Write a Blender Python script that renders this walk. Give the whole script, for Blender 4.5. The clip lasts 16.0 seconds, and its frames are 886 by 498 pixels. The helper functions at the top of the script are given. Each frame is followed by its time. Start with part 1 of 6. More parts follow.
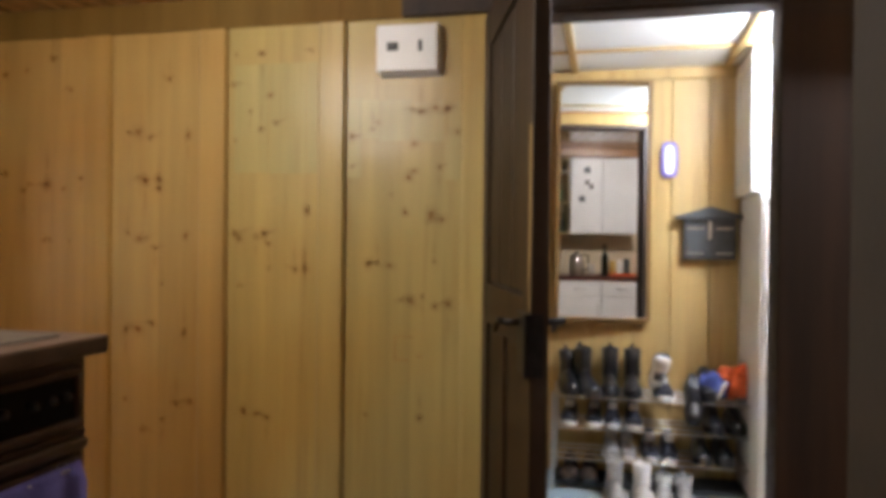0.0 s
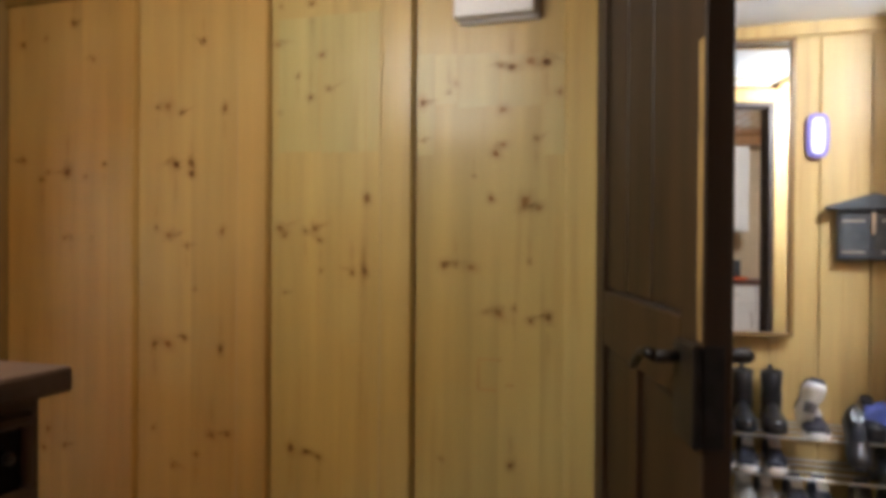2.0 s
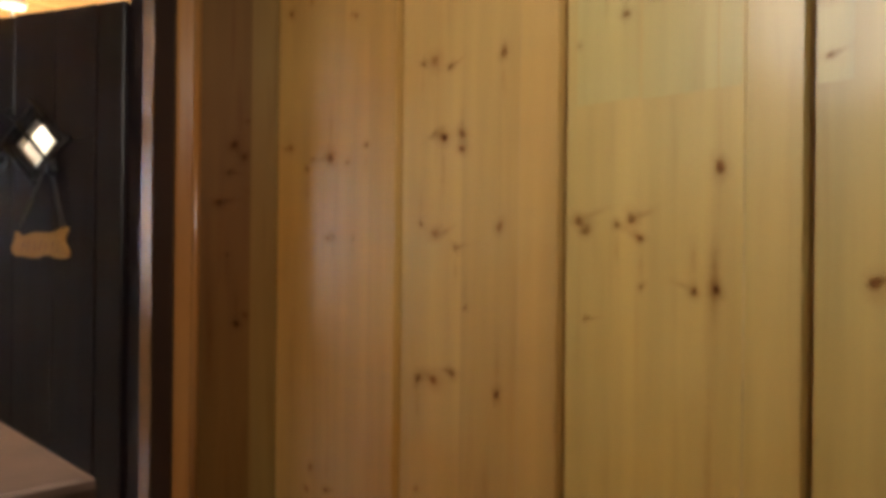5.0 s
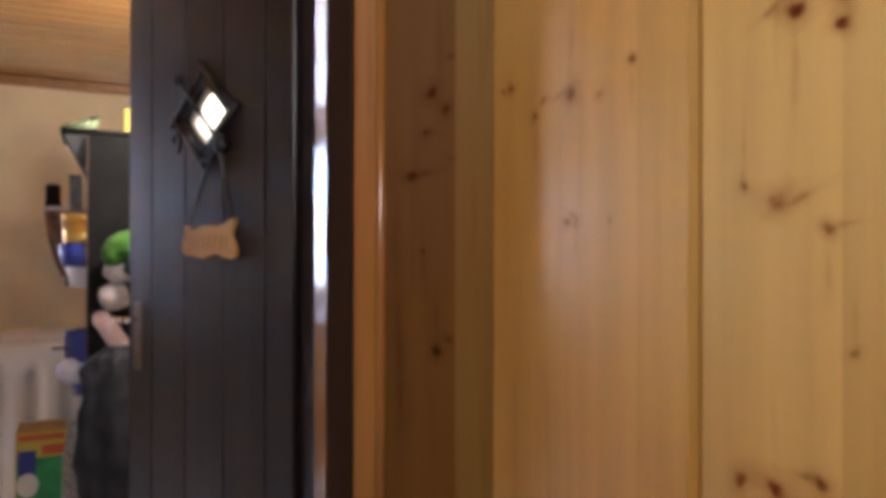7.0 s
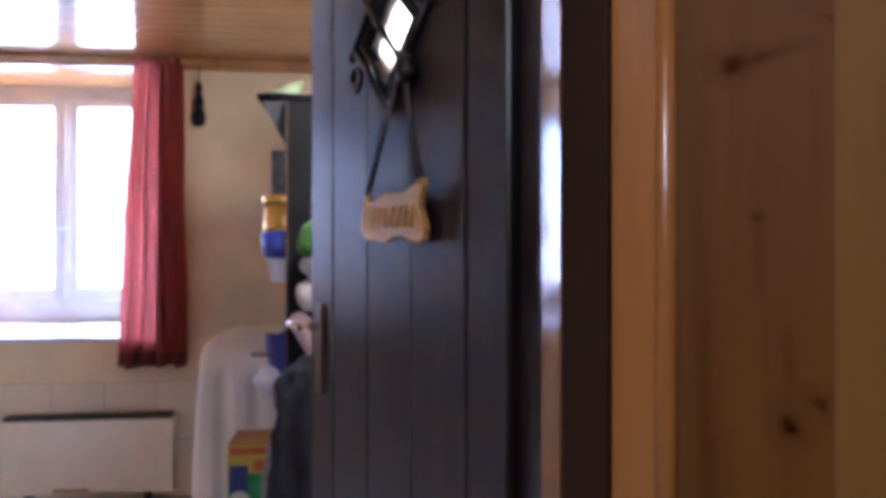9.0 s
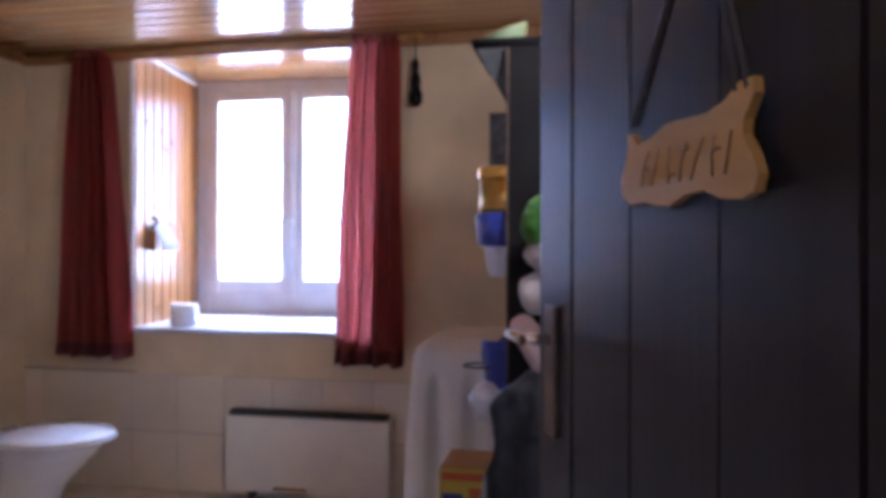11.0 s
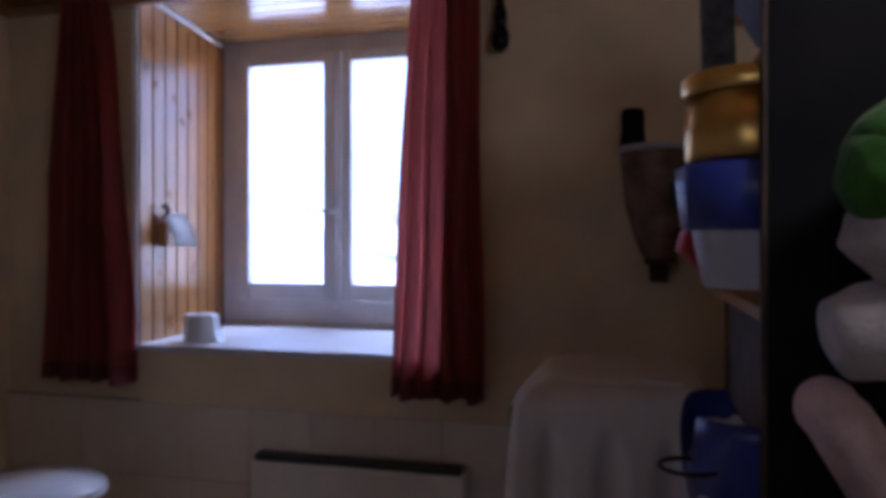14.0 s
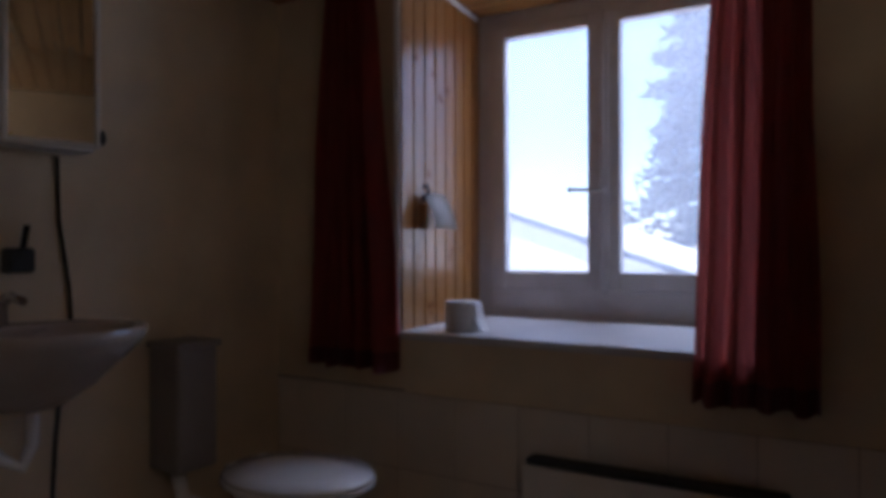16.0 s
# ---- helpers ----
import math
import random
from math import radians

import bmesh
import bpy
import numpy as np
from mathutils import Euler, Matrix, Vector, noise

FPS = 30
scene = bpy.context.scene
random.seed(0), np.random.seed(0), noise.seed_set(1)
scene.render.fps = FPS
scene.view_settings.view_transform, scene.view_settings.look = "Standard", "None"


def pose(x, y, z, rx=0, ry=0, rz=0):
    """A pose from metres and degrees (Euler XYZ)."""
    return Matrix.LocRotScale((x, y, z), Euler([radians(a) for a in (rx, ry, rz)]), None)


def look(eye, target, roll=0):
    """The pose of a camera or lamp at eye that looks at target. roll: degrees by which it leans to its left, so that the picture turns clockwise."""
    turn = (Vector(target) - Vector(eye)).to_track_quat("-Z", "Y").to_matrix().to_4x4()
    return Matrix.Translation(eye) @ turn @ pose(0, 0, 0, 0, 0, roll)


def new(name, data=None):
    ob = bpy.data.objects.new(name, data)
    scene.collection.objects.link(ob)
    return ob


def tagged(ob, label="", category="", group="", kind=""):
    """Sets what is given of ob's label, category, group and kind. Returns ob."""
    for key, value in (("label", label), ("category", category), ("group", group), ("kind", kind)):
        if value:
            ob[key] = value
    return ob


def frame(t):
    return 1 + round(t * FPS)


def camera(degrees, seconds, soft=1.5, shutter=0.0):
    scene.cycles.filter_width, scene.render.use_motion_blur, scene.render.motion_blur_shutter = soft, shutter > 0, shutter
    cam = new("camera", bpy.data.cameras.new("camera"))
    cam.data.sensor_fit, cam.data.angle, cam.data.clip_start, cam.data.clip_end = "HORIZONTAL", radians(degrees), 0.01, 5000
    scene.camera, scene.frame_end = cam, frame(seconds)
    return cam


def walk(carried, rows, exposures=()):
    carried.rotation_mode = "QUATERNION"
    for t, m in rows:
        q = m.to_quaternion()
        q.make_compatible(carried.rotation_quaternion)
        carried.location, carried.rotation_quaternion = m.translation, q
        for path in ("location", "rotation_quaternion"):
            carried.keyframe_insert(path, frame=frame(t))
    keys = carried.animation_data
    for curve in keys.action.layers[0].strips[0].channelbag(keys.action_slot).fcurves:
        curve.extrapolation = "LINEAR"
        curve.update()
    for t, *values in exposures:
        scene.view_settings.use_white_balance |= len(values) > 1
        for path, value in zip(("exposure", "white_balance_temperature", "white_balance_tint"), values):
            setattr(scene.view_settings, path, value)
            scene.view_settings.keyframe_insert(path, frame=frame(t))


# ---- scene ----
cam = camera(62.5, 16.0, soft=5.0)
# metres, room floor at z = 0
PATH = [
    (0, (0.381, 0.120, 1.198), (-0.129, 2.425, 1.178), 0.6),
    (0.5, (0.317, 0.250, 1.219), (-0.242, 2.543, 1.202), 0.5),
    (1, (0.280, 0.371, 1.202), (-0.327, 2.651, 1.185), 0.5),
    (1.5, (0.230, 0.537, 1.174), (-0.420, 2.805, 1.158), 0.5),
    (2, (0.199, 0.689, 1.179), (-0.552, 2.926, 1.163), 0.4),
    (2.5, (0.173, 0.841, 1.176), (-0.701, 3.034, 1.163), 0.4),
    (3, (0.123, 0.969, 1.175), (-0.892, 3.099, 1.159), 0.3),
    (3.5, (0.067, 1.076, 1.172), (-1.106, 3.123, 1.156), 0.3),
    (4, (0.002, 1.187, 1.168), (-1.320, 3.141, 1.152), 0.1),
    (4.5, (-0.060, 1.303, 1.168), (-1.554, 3.129, 1.161), 0.2),
    (4.7, (-0.090, 1.343, 1.166), (-1.651, 3.113, 1.163), 0.4),
    (6.8, (-0.708, 1.847, 1.146), (-2.787, 2.964, 1.154), 0.1),
    (7, (-0.776, 1.883, 1.141), (-2.890, 2.935, 1.147), 0.1),
    (7.5, (-0.969, 1.992, 1.153), (-3.164, 2.859, 1.152), 0),
    (8, (-1.134, 2.054, 1.142), (-3.395, 2.732, 1.148), 0),
    (8.5, (-1.307, 2.089, 1.120), (-3.618, 2.570, 1.122), 0.1),
    (9, (-1.475, 2.130, 1.107), (-3.820, 2.397, 1.109), 0),
    (9.5, (-1.630, 2.153, 1.083), (-3.990, 2.189, 1.086), 0.1),
    (10, (-1.777, 2.141, 1.074), (-4.130, 1.952, 1.075), -0),
    (10.2, (-1.811, 2.129, 1.079), (-4.157, 1.868, 1.076), 0),
    (12.5, (-2.478, 1.953, 1.071), (-4.768, 1.385, 1.073), 0.3),
    (13, (-2.628, 1.866, 1.101), (-4.914, 1.278, 1.096), 0.2),
    (13.5, (-2.712, 1.812, 1.104), (-4.998, 1.230, 1.102), 0.1),
    (14, (-2.838, 1.763, 1.057), (-5.120, 1.162, 1.051), 0.1),
    (14.5, (-3.017, 1.671, 0.983), (-5.286, 1.022, 0.984), 0.1),
    (15, (-3.068, 1.573, 0.962), (-5.284, 0.762, 0.961), 0.2),
    (15.5, (-3.093, 1.506, 0.961), (-5.212, 0.467, 0.964), 0),
    (16, (-3.096, 1.437, 0.970), (-5.098, 0.185, 0.975), -0.1),
]
EXPOSURES = [(0.0, 3.9, 5950, 14), (4.7, 3.98, 6050, 13), (7.0, 4.5, 5600, 18), (8.0, 4.58, 5150, 20), (8.5, 4.5, 5000, 22), (10.0, 4.2, 4800, 26), (12.5, 2.85, 4850, 27), (13.0, 2.6, 4850, 27),
             (13.5, 2.3, 4850, 27), (14.0, 1.95, 4850, 26), (14.5, 1.5, 4900, 25), (15.0, 1.2, 5000, 24), (15.5, 1.0, 5200, 23), (16.0, 0.85, 5400, 22)]
walk(cam, [(t, look(eye, target, roll)) for t, eye, target, roll in PATH], EXPOSURES)

# ---- world, sun, lamps ----
world = bpy.data.worlds.new("world")
scene.world = world
world.use_nodes = True
wn = world.node_tree.nodes
sky = wn.new("ShaderNodeTexSky")
sky.sky_type, sky.sun_disc = "NISHITA", False
sky.sun_elevation, sky.sun_rotation = radians(53), radians(198)
sky.altitude = 1200
wn["Background"].inputs["Strength"].default_value = 0.12
world.node_tree.links.new(sky.outputs[0], wn["Background"].inputs["Color"])


def lamp(name, kind, place, power, color, size=0.1, target=None):
    data = bpy.data.lights.new(name, kind)
    data.energy, data.color = power, color
    ob = new(name, data)
    if kind == "SUN":
        data.angle = radians(0.6)
    elif kind == "AREA":
        data.shape, data.size = "DISK", size
    else:
        data.shadow_soft_size = size
    ob.matrix_world = look(place, target) if target else Matrix.Translation(place)
    return ob


lamp("sun", "SUN", (2, -6.2, 8.6), 5.0, (1.0, 0.94, 0.86), target=(0, 0, 0))
ROOM_LAMP = (-0.80, 1.45, 1.97)
HALL_LAMP = (1.2, 3.12, 1.98)
BATH_LAMP = (-3.30, 2.24, 1.69)
lamp("room_lamp_light", "POINT", ROOM_LAMP, 3.2, (1.0, 0.94, 0.79), 0.32)
lamp("hall_lamp_light", "POINT", HALL_LAMP, 4.7, (0.84, 0.92, 1.0), 0.08)
lamp("bath_lamp_light", "POINT", BATH_LAMP, 1.8, (1.0, 0.85, 0.62), 0.08)
# added fill, out of view above the lintel, boosts daylight through the window
lamp("window_fill_light", "AREA", (-7.1, 0.33, 3.0), 19.0, (0.80, 0.88, 1.0), 1.2, (-4.6, 0.5, 0.1))
# added unseen fill that brightens the kitchen corner for the mirror
lamp("kitchen_fill_light", "AREA", (1.25, 2.25, 2.11), 2.2, (1.0, 0.9, 0.8), 0.25, (1.15, 0.9, 0.8))


# ---- materials ----
def material(name, color, rough=0.5, metal=0.0, coat=0.0, spread=0.12, scale=8.0, stretch=(1, 1, 1), bump=0.05, fine=90.0,
             transmission=0.0, emit=None, sheen=0.0, island=0.0, dark=None, coords="Object", ior=1.5, grain=0.35, spec=0.5):
    m = bpy.data.materials.new(name)
    m.use_nodes = True
    nt = m.node_tree
    n, link = nt.nodes, nt.links.new
    b = n["Principled BSDF"]
    b.inputs["Roughness"].default_value, b.inputs["Metallic"].default_value = rough, metal
    b.inputs["Coat Weight"].default_value, b.inputs["Coat Roughness"].default_value = coat, 0.06 if rough < 0.2 else 0.26
    b.inputs["Transmission Weight"].default_value, b.inputs["IOR"].default_value = transmission, ior
    b.inputs["Sheen Weight"].default_value = sheen
    b.inputs["Specular IOR Level"].default_value = spec
    tex = n.new("ShaderNodeTexCoord")
    mapping = n.new("ShaderNodeMapping")
    mapping.inputs["Scale"].default_value = stretch
    link(tex.outputs[coords], mapping.inputs["Vector"])
    info = n.new("ShaderNodeObjectInfo")
    shift = n.new("ShaderNodeVectorMath")
    shift.operation = "MULTIPLY_ADD"
    shift.inputs[1].default_value = (1, 1, 1)
    scatter = n.new("ShaderNodeVectorMath")
    scatter.operation = "SCALE"
    scatter.inputs[0].default_value = (17.0, 31.0, 23.0)
    link(info.outputs["Random"], scatter.inputs["Scale"])
    link(mapping.outputs[0], shift.inputs[0])
    link(scatter.outputs[0], shift.inputs[2])
    big, small = n.new("ShaderNodeTexNoise"), n.new("ShaderNodeTexNoise")
    big.inputs["Scale"].default_value, big.inputs["Detail"].default_value = scale, 5
    small.inputs["Scale"].default_value, small.inputs["Detail"].default_value = fine, 4
    for node in (big, small):
        link(shift.outputs[0], node.inputs["Vector"])
    mix = n.new("ShaderNodeMixRGB")
    low = dark or tuple(c * (1 - 2.2 * spread) for c in color)
    mix.inputs[1].default_value = (*[max(0.0, c) for c in low], 1)
    mix.inputs[2].default_value = (*[min(1.0, c * (1 + spread)) for c in color], 1)
    blend = n.new("ShaderNodeMath")
    blend.operation = "MULTIPLY_ADD"
    blend.inputs[1].default_value = grain
    link(small.outputs[0], blend.inputs[0])
    ramp = n.new("ShaderNodeMapRange")
    ramp.inputs[1].default_value, ramp.inputs[2].default_value = 0.3, 0.7
    ramp.inputs[3].default_value, ramp.inputs[4].default_value = 0.0, 0.75
    link(big.outputs[0], ramp.inputs[0])
    link(ramp.outputs[0], blend.inputs[2])
    link(blend.outputs[0], mix.inputs[0])
    last = mix.outputs[0]
    if island:
        hsv = n.new("ShaderNodeHueSaturation")
        value = n.new("ShaderNodeMapRange")
        value.inputs[3].default_value, value.inputs[4].default_value = 1 - island, 1 + island
        link(info.outputs["Random"], value.inputs[0])
        link(value.outputs[0], hsv.inputs["Value"])
        link(last, hsv.inputs["Color"])
        last = hsv.outputs[0]
    link(last, b.inputs["Base Color"])
    if bump:
        bm = n.new("ShaderNodeBump")
        bm.inputs["Strength"].default_value, bm.inputs["Distance"].default_value = bump, 0.01
        link(small.outputs[0], bm.inputs["Height"])
        link(bm.outputs[0], b.inputs["Normal"])
    if emit:
        b.inputs["Emission Color"].default_value = (*emit[:3], 1)
        b.inputs["Emission Strength"].default_value = emit[3]
    return m


def wood(name, color, rough=0.35, coat=0.3, dark=None, island=0.1, along="z", spread=0.10, bump=0.05, streak=0.4, spec=0.5):
    """Straight-grained wood: noise drawn out along one axis, with fine year rings and a few long darker streaks."""
    stretch = {"x": (0.5, 9, 9), "y": (9, 0.5, 9), "z": (9, 9, 0.5)}[along]
    m = material(name, color, rough, coat=coat, spread=spread, scale=1.6, stretch=stretch, fine=11.0, bump=bump, island=island, dark=dark, grain=0.2, spec=spec)
    nt = m.node_tree
    n, link = nt.nodes, nt.links.new
    b = n["Principled BSDF"]
    source = b.inputs["Base Color"].links[0].from_socket
    shift = next(k for k in n if k.bl_idname == "ShaderNodeVectorMath" and k.operation == "MULTIPLY_ADD")
    noise_long = n.new("ShaderNodeTexNoise")
    noise_long.inputs["Scale"].default_value, noise_long.inputs["Detail"].default_value = 3.5, 2
    noise_long.inputs["Distortion"].default_value = 0.4
    link(shift.outputs[0], noise_long.inputs["Vector"])
    band = n.new("ShaderNodeMapRange")
    band.inputs[1].default_value, band.inputs[2].default_value = 0.56, 0.72
    band.inputs[3].default_value, band.inputs[4].default_value = 0.0, streak
    link(noise_long.outputs[0], band.inputs[0])
    mix = n.new("ShaderNodeMixRGB")
    mix.blend_type = "MULTIPLY"
    mix.inputs[2].default_value = (0.62, 0.45, 0.30, 1)
    link(band.outputs[0], mix.inputs[0])
    link(source, mix.inputs[1])
    patch = n.new("ShaderNodeTexNoise")
    patch.inputs["Scale"].default_value, patch.inputs["Detail"].default_value = 0.9, 3
    place = n.new("ShaderNodeTexCoord")
    link(place.outputs["Object"], patch.inputs["Vector"])
    soft_band = n.new("ShaderNodeMapRange")
    soft_band.inputs[1].default_value, soft_band.inputs[2].default_value, soft_band.inputs[4].default_value = 0.40, 0.64, 0.95
    link(patch.outputs[0], soft_band.inputs[0])
    tone = n.new("ShaderNodeMixRGB")
    tone.blend_type = "MULTIPLY"
    tone.inputs[2].default_value = (0.90, 0.74, 0.50, 1)
    link(soft_band.outputs[0], tone.inputs[0])
    link(mix.outputs[0], tone.inputs[1])
    link(tone.outputs[0], b.inputs["Base Color"])
    return m


PANEL_PINE = [wood("varnished_pine_" + k, c, 0.48, 0.4, island=0.06, streak=0.22, spread=0.10) for k, c in
              (("orange", (0.50, 0.300, 0.080)), ("tan", (0.50, 0.325, 0.102)), ("honey", (0.53, 0.405, 0.138)), ("straw", (0.52, 0.410, 0.140)))]
for m in PANEL_PINE:
    m.node_tree.nodes["Principled BSDF"].inputs["Coat Roughness"].default_value = 0.19
PINE = PANEL_PINE[2]
PINE_PALE = wood("unfaded_pine", (0.51, 0.435, 0.17), 0.48, 0.4, island=0.02, streak=0.2)
PINE_HALL = wood("matt_pine", (0.53, 0.39, 0.16), 0.5, 0.1, island=0.06)
PINE_RED = wood("aged_pine", (0.36, 0.19, 0.075), 0.36, 0.25, island=0.1)
# darker, browner and less glossy than the panel pine
PINE_BROWN = wood("dark_brown_pine", (0.145, 0.068, 0.013), 0.6, 0.0, island=0.1, spec=0.15)
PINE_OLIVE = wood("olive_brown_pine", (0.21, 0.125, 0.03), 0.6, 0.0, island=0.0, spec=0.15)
PINE_CASING = wood("casing_pine", (0.36, 0.17, 0.048), 0.2, 0.4, island=0.05)
# jamb face turned away from the light: its shade is in this near-black colour
PINE_JAMB = wood("shaded_jamb_pine", (0.028, 0.012, 0.006), 0.6, 0.0, island=0.05, spec=0.25)
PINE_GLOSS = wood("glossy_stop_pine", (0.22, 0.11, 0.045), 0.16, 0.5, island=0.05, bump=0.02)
BRONZE = material("worn_bronze", (0.17, 0.12, 0.09), 0.38, metal=0.9, spread=0.15, scale=20)
PINE_CEIL = wood("ceiling_pine", (0.46, 0.26, 0.095), 0.18, 0.7, island=0.1, along="y")
PINE_REVEAL = wood("reveal_pine", (0.38, 0.185, 0.055), 0.30, 0.15, island=0.1)
DARK_WOOD = wood("dark_stained_wood", (0.040, 0.024, 0.013), 0.55, 0.0, island=0.25, spread=0.35, spec=0.3)
FRAME_WOOD = wood("dark_frame_wood", (0.045, 0.024, 0.015), 0.6, 0.0, island=0.1, spread=0.3)
BLACK_WOOD = wood("blackish_stained_planks", (0.013, 0.009, 0.012), 0.40, 0.10, island=0.18, spread=0.3, streak=0.2, spec=0.32)
CREAM = material("cream_paint", (0.76, 0.63, 0.43), 0.75, spread=0.10, scale=3, bump=0.12, fine=160)
HALL_WHITE = material("white_ceiling_panel", (0.82, 0.82, 0.80), 0.6, spread=0.03, scale=2)
WHITE = material("white_paint", (0.80, 0.80, 0.79), 0.4, spread=0.04, scale=5, bump=0.03)
GREY_WHITE = material("greyish_window_paint", (0.62, 0.60, 0.60), 0.5, spread=0.07, scale=6, bump=0.06)
TILE = material("cream_tile", (0.76, 0.68, 0.57), 0.22, spread=0.05, scale=4, bump=0.02, island=0.03)
GROUT = material("grout", (0.42, 0.35, 0.28), 0.85, spread=0.15)
SILL = material("pale_sill", (0.62, 0.61, 0.61), 0.3, spread=0.04, scale=5)
FLOOR_WOOD = wood("floor_boards", (0.26, 0.14, 0.06), 0.45, 0.2, along="x")
# floor stays out of view; lightened to bounce daylight onto heater and bin
FLOOR_BATH = material("bath_floor", (0.62, 0.56, 0.50), 0.5, spread=0.15)
FLOOR_TILE = [material("floor_tile_" + k, c, 0.35, spread=0.06, scale=6) for k, c in
              (("cream", (0.70, 0.64, 0.48)), ("blue", (0.36, 0.47, 0.55)), ("white", (0.72, 0.72, 0.68)))]
BLACK = material("black_lacquer", (0.011, 0.011, 0.012), 0.9, spread=0.2, spec=0.12)
IRON = material("black_iron", (0.022, 0.020, 0.020), 0.5, metal=0.6, spread=0.3, scale=30)
STEEL = material("brushed_steel", (0.55, 0.53, 0.50), 0.28, metal=1.0, spread=0.08, stretch=(1, 1, 8))
CHROME = material("chrome", (0.75, 0.75, 0.76), 0.1, metal=1.0, spread=0.02)
BRASS = material("brass", (0.62, 0.42, 0.13), 0.25, metal=1.0, spread=0.1)
MIRROR = material("mirror_glass", (0.88, 0.90, 0.89), 0.0, metal=1.0, spread=0.0, bump=0)
GLASS = material("window_glass", (1, 1, 1), 0.0, spread=0.0, transmission=1.0, bump=0, ior=1.02)
# pale translucent layer mixed into the panes imitates glare over the view
nt = GLASS.node_tree
glare_veil = nt.nodes.new("ShaderNodeBsdfTranslucent")
glare_veil.inputs["Color"].default_value = (0.86, 0.90, 1.0, 1)
both = nt.nodes.new("ShaderNodeMixShader")
both.inputs[0].default_value = 0.16
nt.links.new(nt.nodes["Principled BSDF"].outputs[0], both.inputs[1])
nt.links.new(glare_veil.outputs[0], both.inputs[2])
nt.links.new(both.outputs[0], nt.nodes["Material Output"].inputs["Surface"])
CERAMIC = material("white_ceramic", (0.80, 0.78, 0.76), 0.12, coat=0.5, spread=0.02)
PLASTIC_WHITE = material("white_plastic", (0.80, 0.78, 0.78), 0.35, spread=0.05, scale=4)
HEATER = material("ivory_enamel", (0.80, 0.76, 0.69), 0.4, spread=0.03)
CURTAIN = material("red_curtain", (0.38, 0.100, 0.092), 0.85, spread=0.22, scale=9, stretch=(1, 14, 0.4), bump=0.1, fine=60, sheen=0.3)
nt = CURTAIN.node_tree
glow = nt.nodes.new("ShaderNodeBsdfTranslucent")
glow.inputs["Color"].default_value = (0.76, 0.20, 0.16, 1)
both = nt.nodes.new("ShaderNodeMixShader")
both.inputs[0].default_value = 0.5
nt.links.new(nt.nodes["Principled BSDF"].outputs[0], both.inputs[1])
nt.links.new(glow.outputs[0], both.inputs[2])
nt.links.new(both.outputs[0], nt.nodes["Material Output"].inputs["Surface"])
CURTAIN_HEM = material("folded_red_hem", (0.30, 0.07, 0.075), 0.85, spread=0.2, scale=9, stretch=(1, 14, 0.4), sheen=0.3)
# basin and cistern colours, set darker than the white bowl
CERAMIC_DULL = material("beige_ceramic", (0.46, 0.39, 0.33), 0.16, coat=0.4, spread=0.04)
CISTERN = material("dull_grey_cistern", (0.30, 0.27, 0.25), 0.4, spread=0.06)
SLATE = material("slate_grey", (0.045, 0.05, 0.055), 0.6, spread=0.2, scale=25)
RUBBER = material("shoe_black_leather", (0.014, 0.014, 0.017), 0.3, spread=0.3, scale=18)
NAVY = material("shoe_dark_canvas", (0.022, 0.023, 0.035), 0.75, spread=0.3, scale=18)
SOLE = material("white_rubber", (0.66, 0.64, 0.60), 0.6, spread=0.1)
GREY_FABRIC = material("grey_fabric", (0.34, 0.33, 0.31), 0.8, spread=0.18, scale=25)
BROWN = material("brown_suede", (0.07, 0.045, 0.032), 0.8, spread=0.3, scale=20)
ORANGE = material("orange_fabric", (0.75, 0.13, 0.03), 0.75, spread=0.12, scale=18)
WHITE_FABRIC = material("white_fabric", (0.70, 0.69, 0.66), 0.8, spread=0.12, scale=30)
BLUE = material("blue_plastic", (0.025, 0.04, 0.26), 0.35, spread=0.1)
BLUE_FABRIC = material("blue_fabric", (0.06, 0.08, 0.28), 0.8, spread=0.25, scale=20)
CLEAR_PLASTIC = material("milky_plastic", (0.55, 0.55, 0.66), 0.4, spread=0.05)
GOLD = material("gold_tin", (0.62, 0.40, 0.10), 0.3, metal=0.9, spread=0.1)
RED = material("red_plastic", (0.45, 0.03, 0.04), 0.4, spread=0.1)
GREEN_PLUSH = material("green_plush", (0.05, 0.15, 0.018), 0.95, spread=0.25, scale=24, bump=0.3, fine=160, sheen=0.12, spec=0.2)
DARK_GREEN_PLUSH = material("dark_green_plush", (0.008, 0.035, 0.012), 0.95, spread=0.25, scale=30, bump=0.15, fine=260, sheen=0.03, spec=0.1)
WHITE_PLUSH = material("white_plush", (0.46, 0.43, 0.44), 0.95, spread=0.2, scale=18, bump=0.25, fine=160, sheen=0.1, spec=0.2)
PINK_PLUSH = material("pale_pink_plush", (0.52, 0.40, 0.42), 0.95, spread=0.2, scale=18, bump=0.25, fine=160, sheen=0.1, spec=0.2)
DENIM = material("dark_blue_cloth", (0.017, 0.019, 0.029), 0.6, spread=0.5, scale=9, bump=0.5, fine=30, spec=0.3)
LAVENDER = material("lavender_towel", (0.17, 0.15, 0.44), 0.95, spread=0.2, scale=12, bump=0.4, fine=180)
SIGN_WOOD = wood("light_sign_wood", (0.46, 0.26, 0.07), 0.55, 0.05, along="x", island=0.0)
CARDBOARD = material("yellow_card", (0.52, 0.40, 0.04), 0.5, spread=0.06)
CARD_GREEN = material("green_card", (0.03, 0.30, 0.09), 0.5, spread=0.2, scale=14)
CARD_RED = material("red_card", (0.50, 0.10, 0.03), 0.5, spread=0.1)
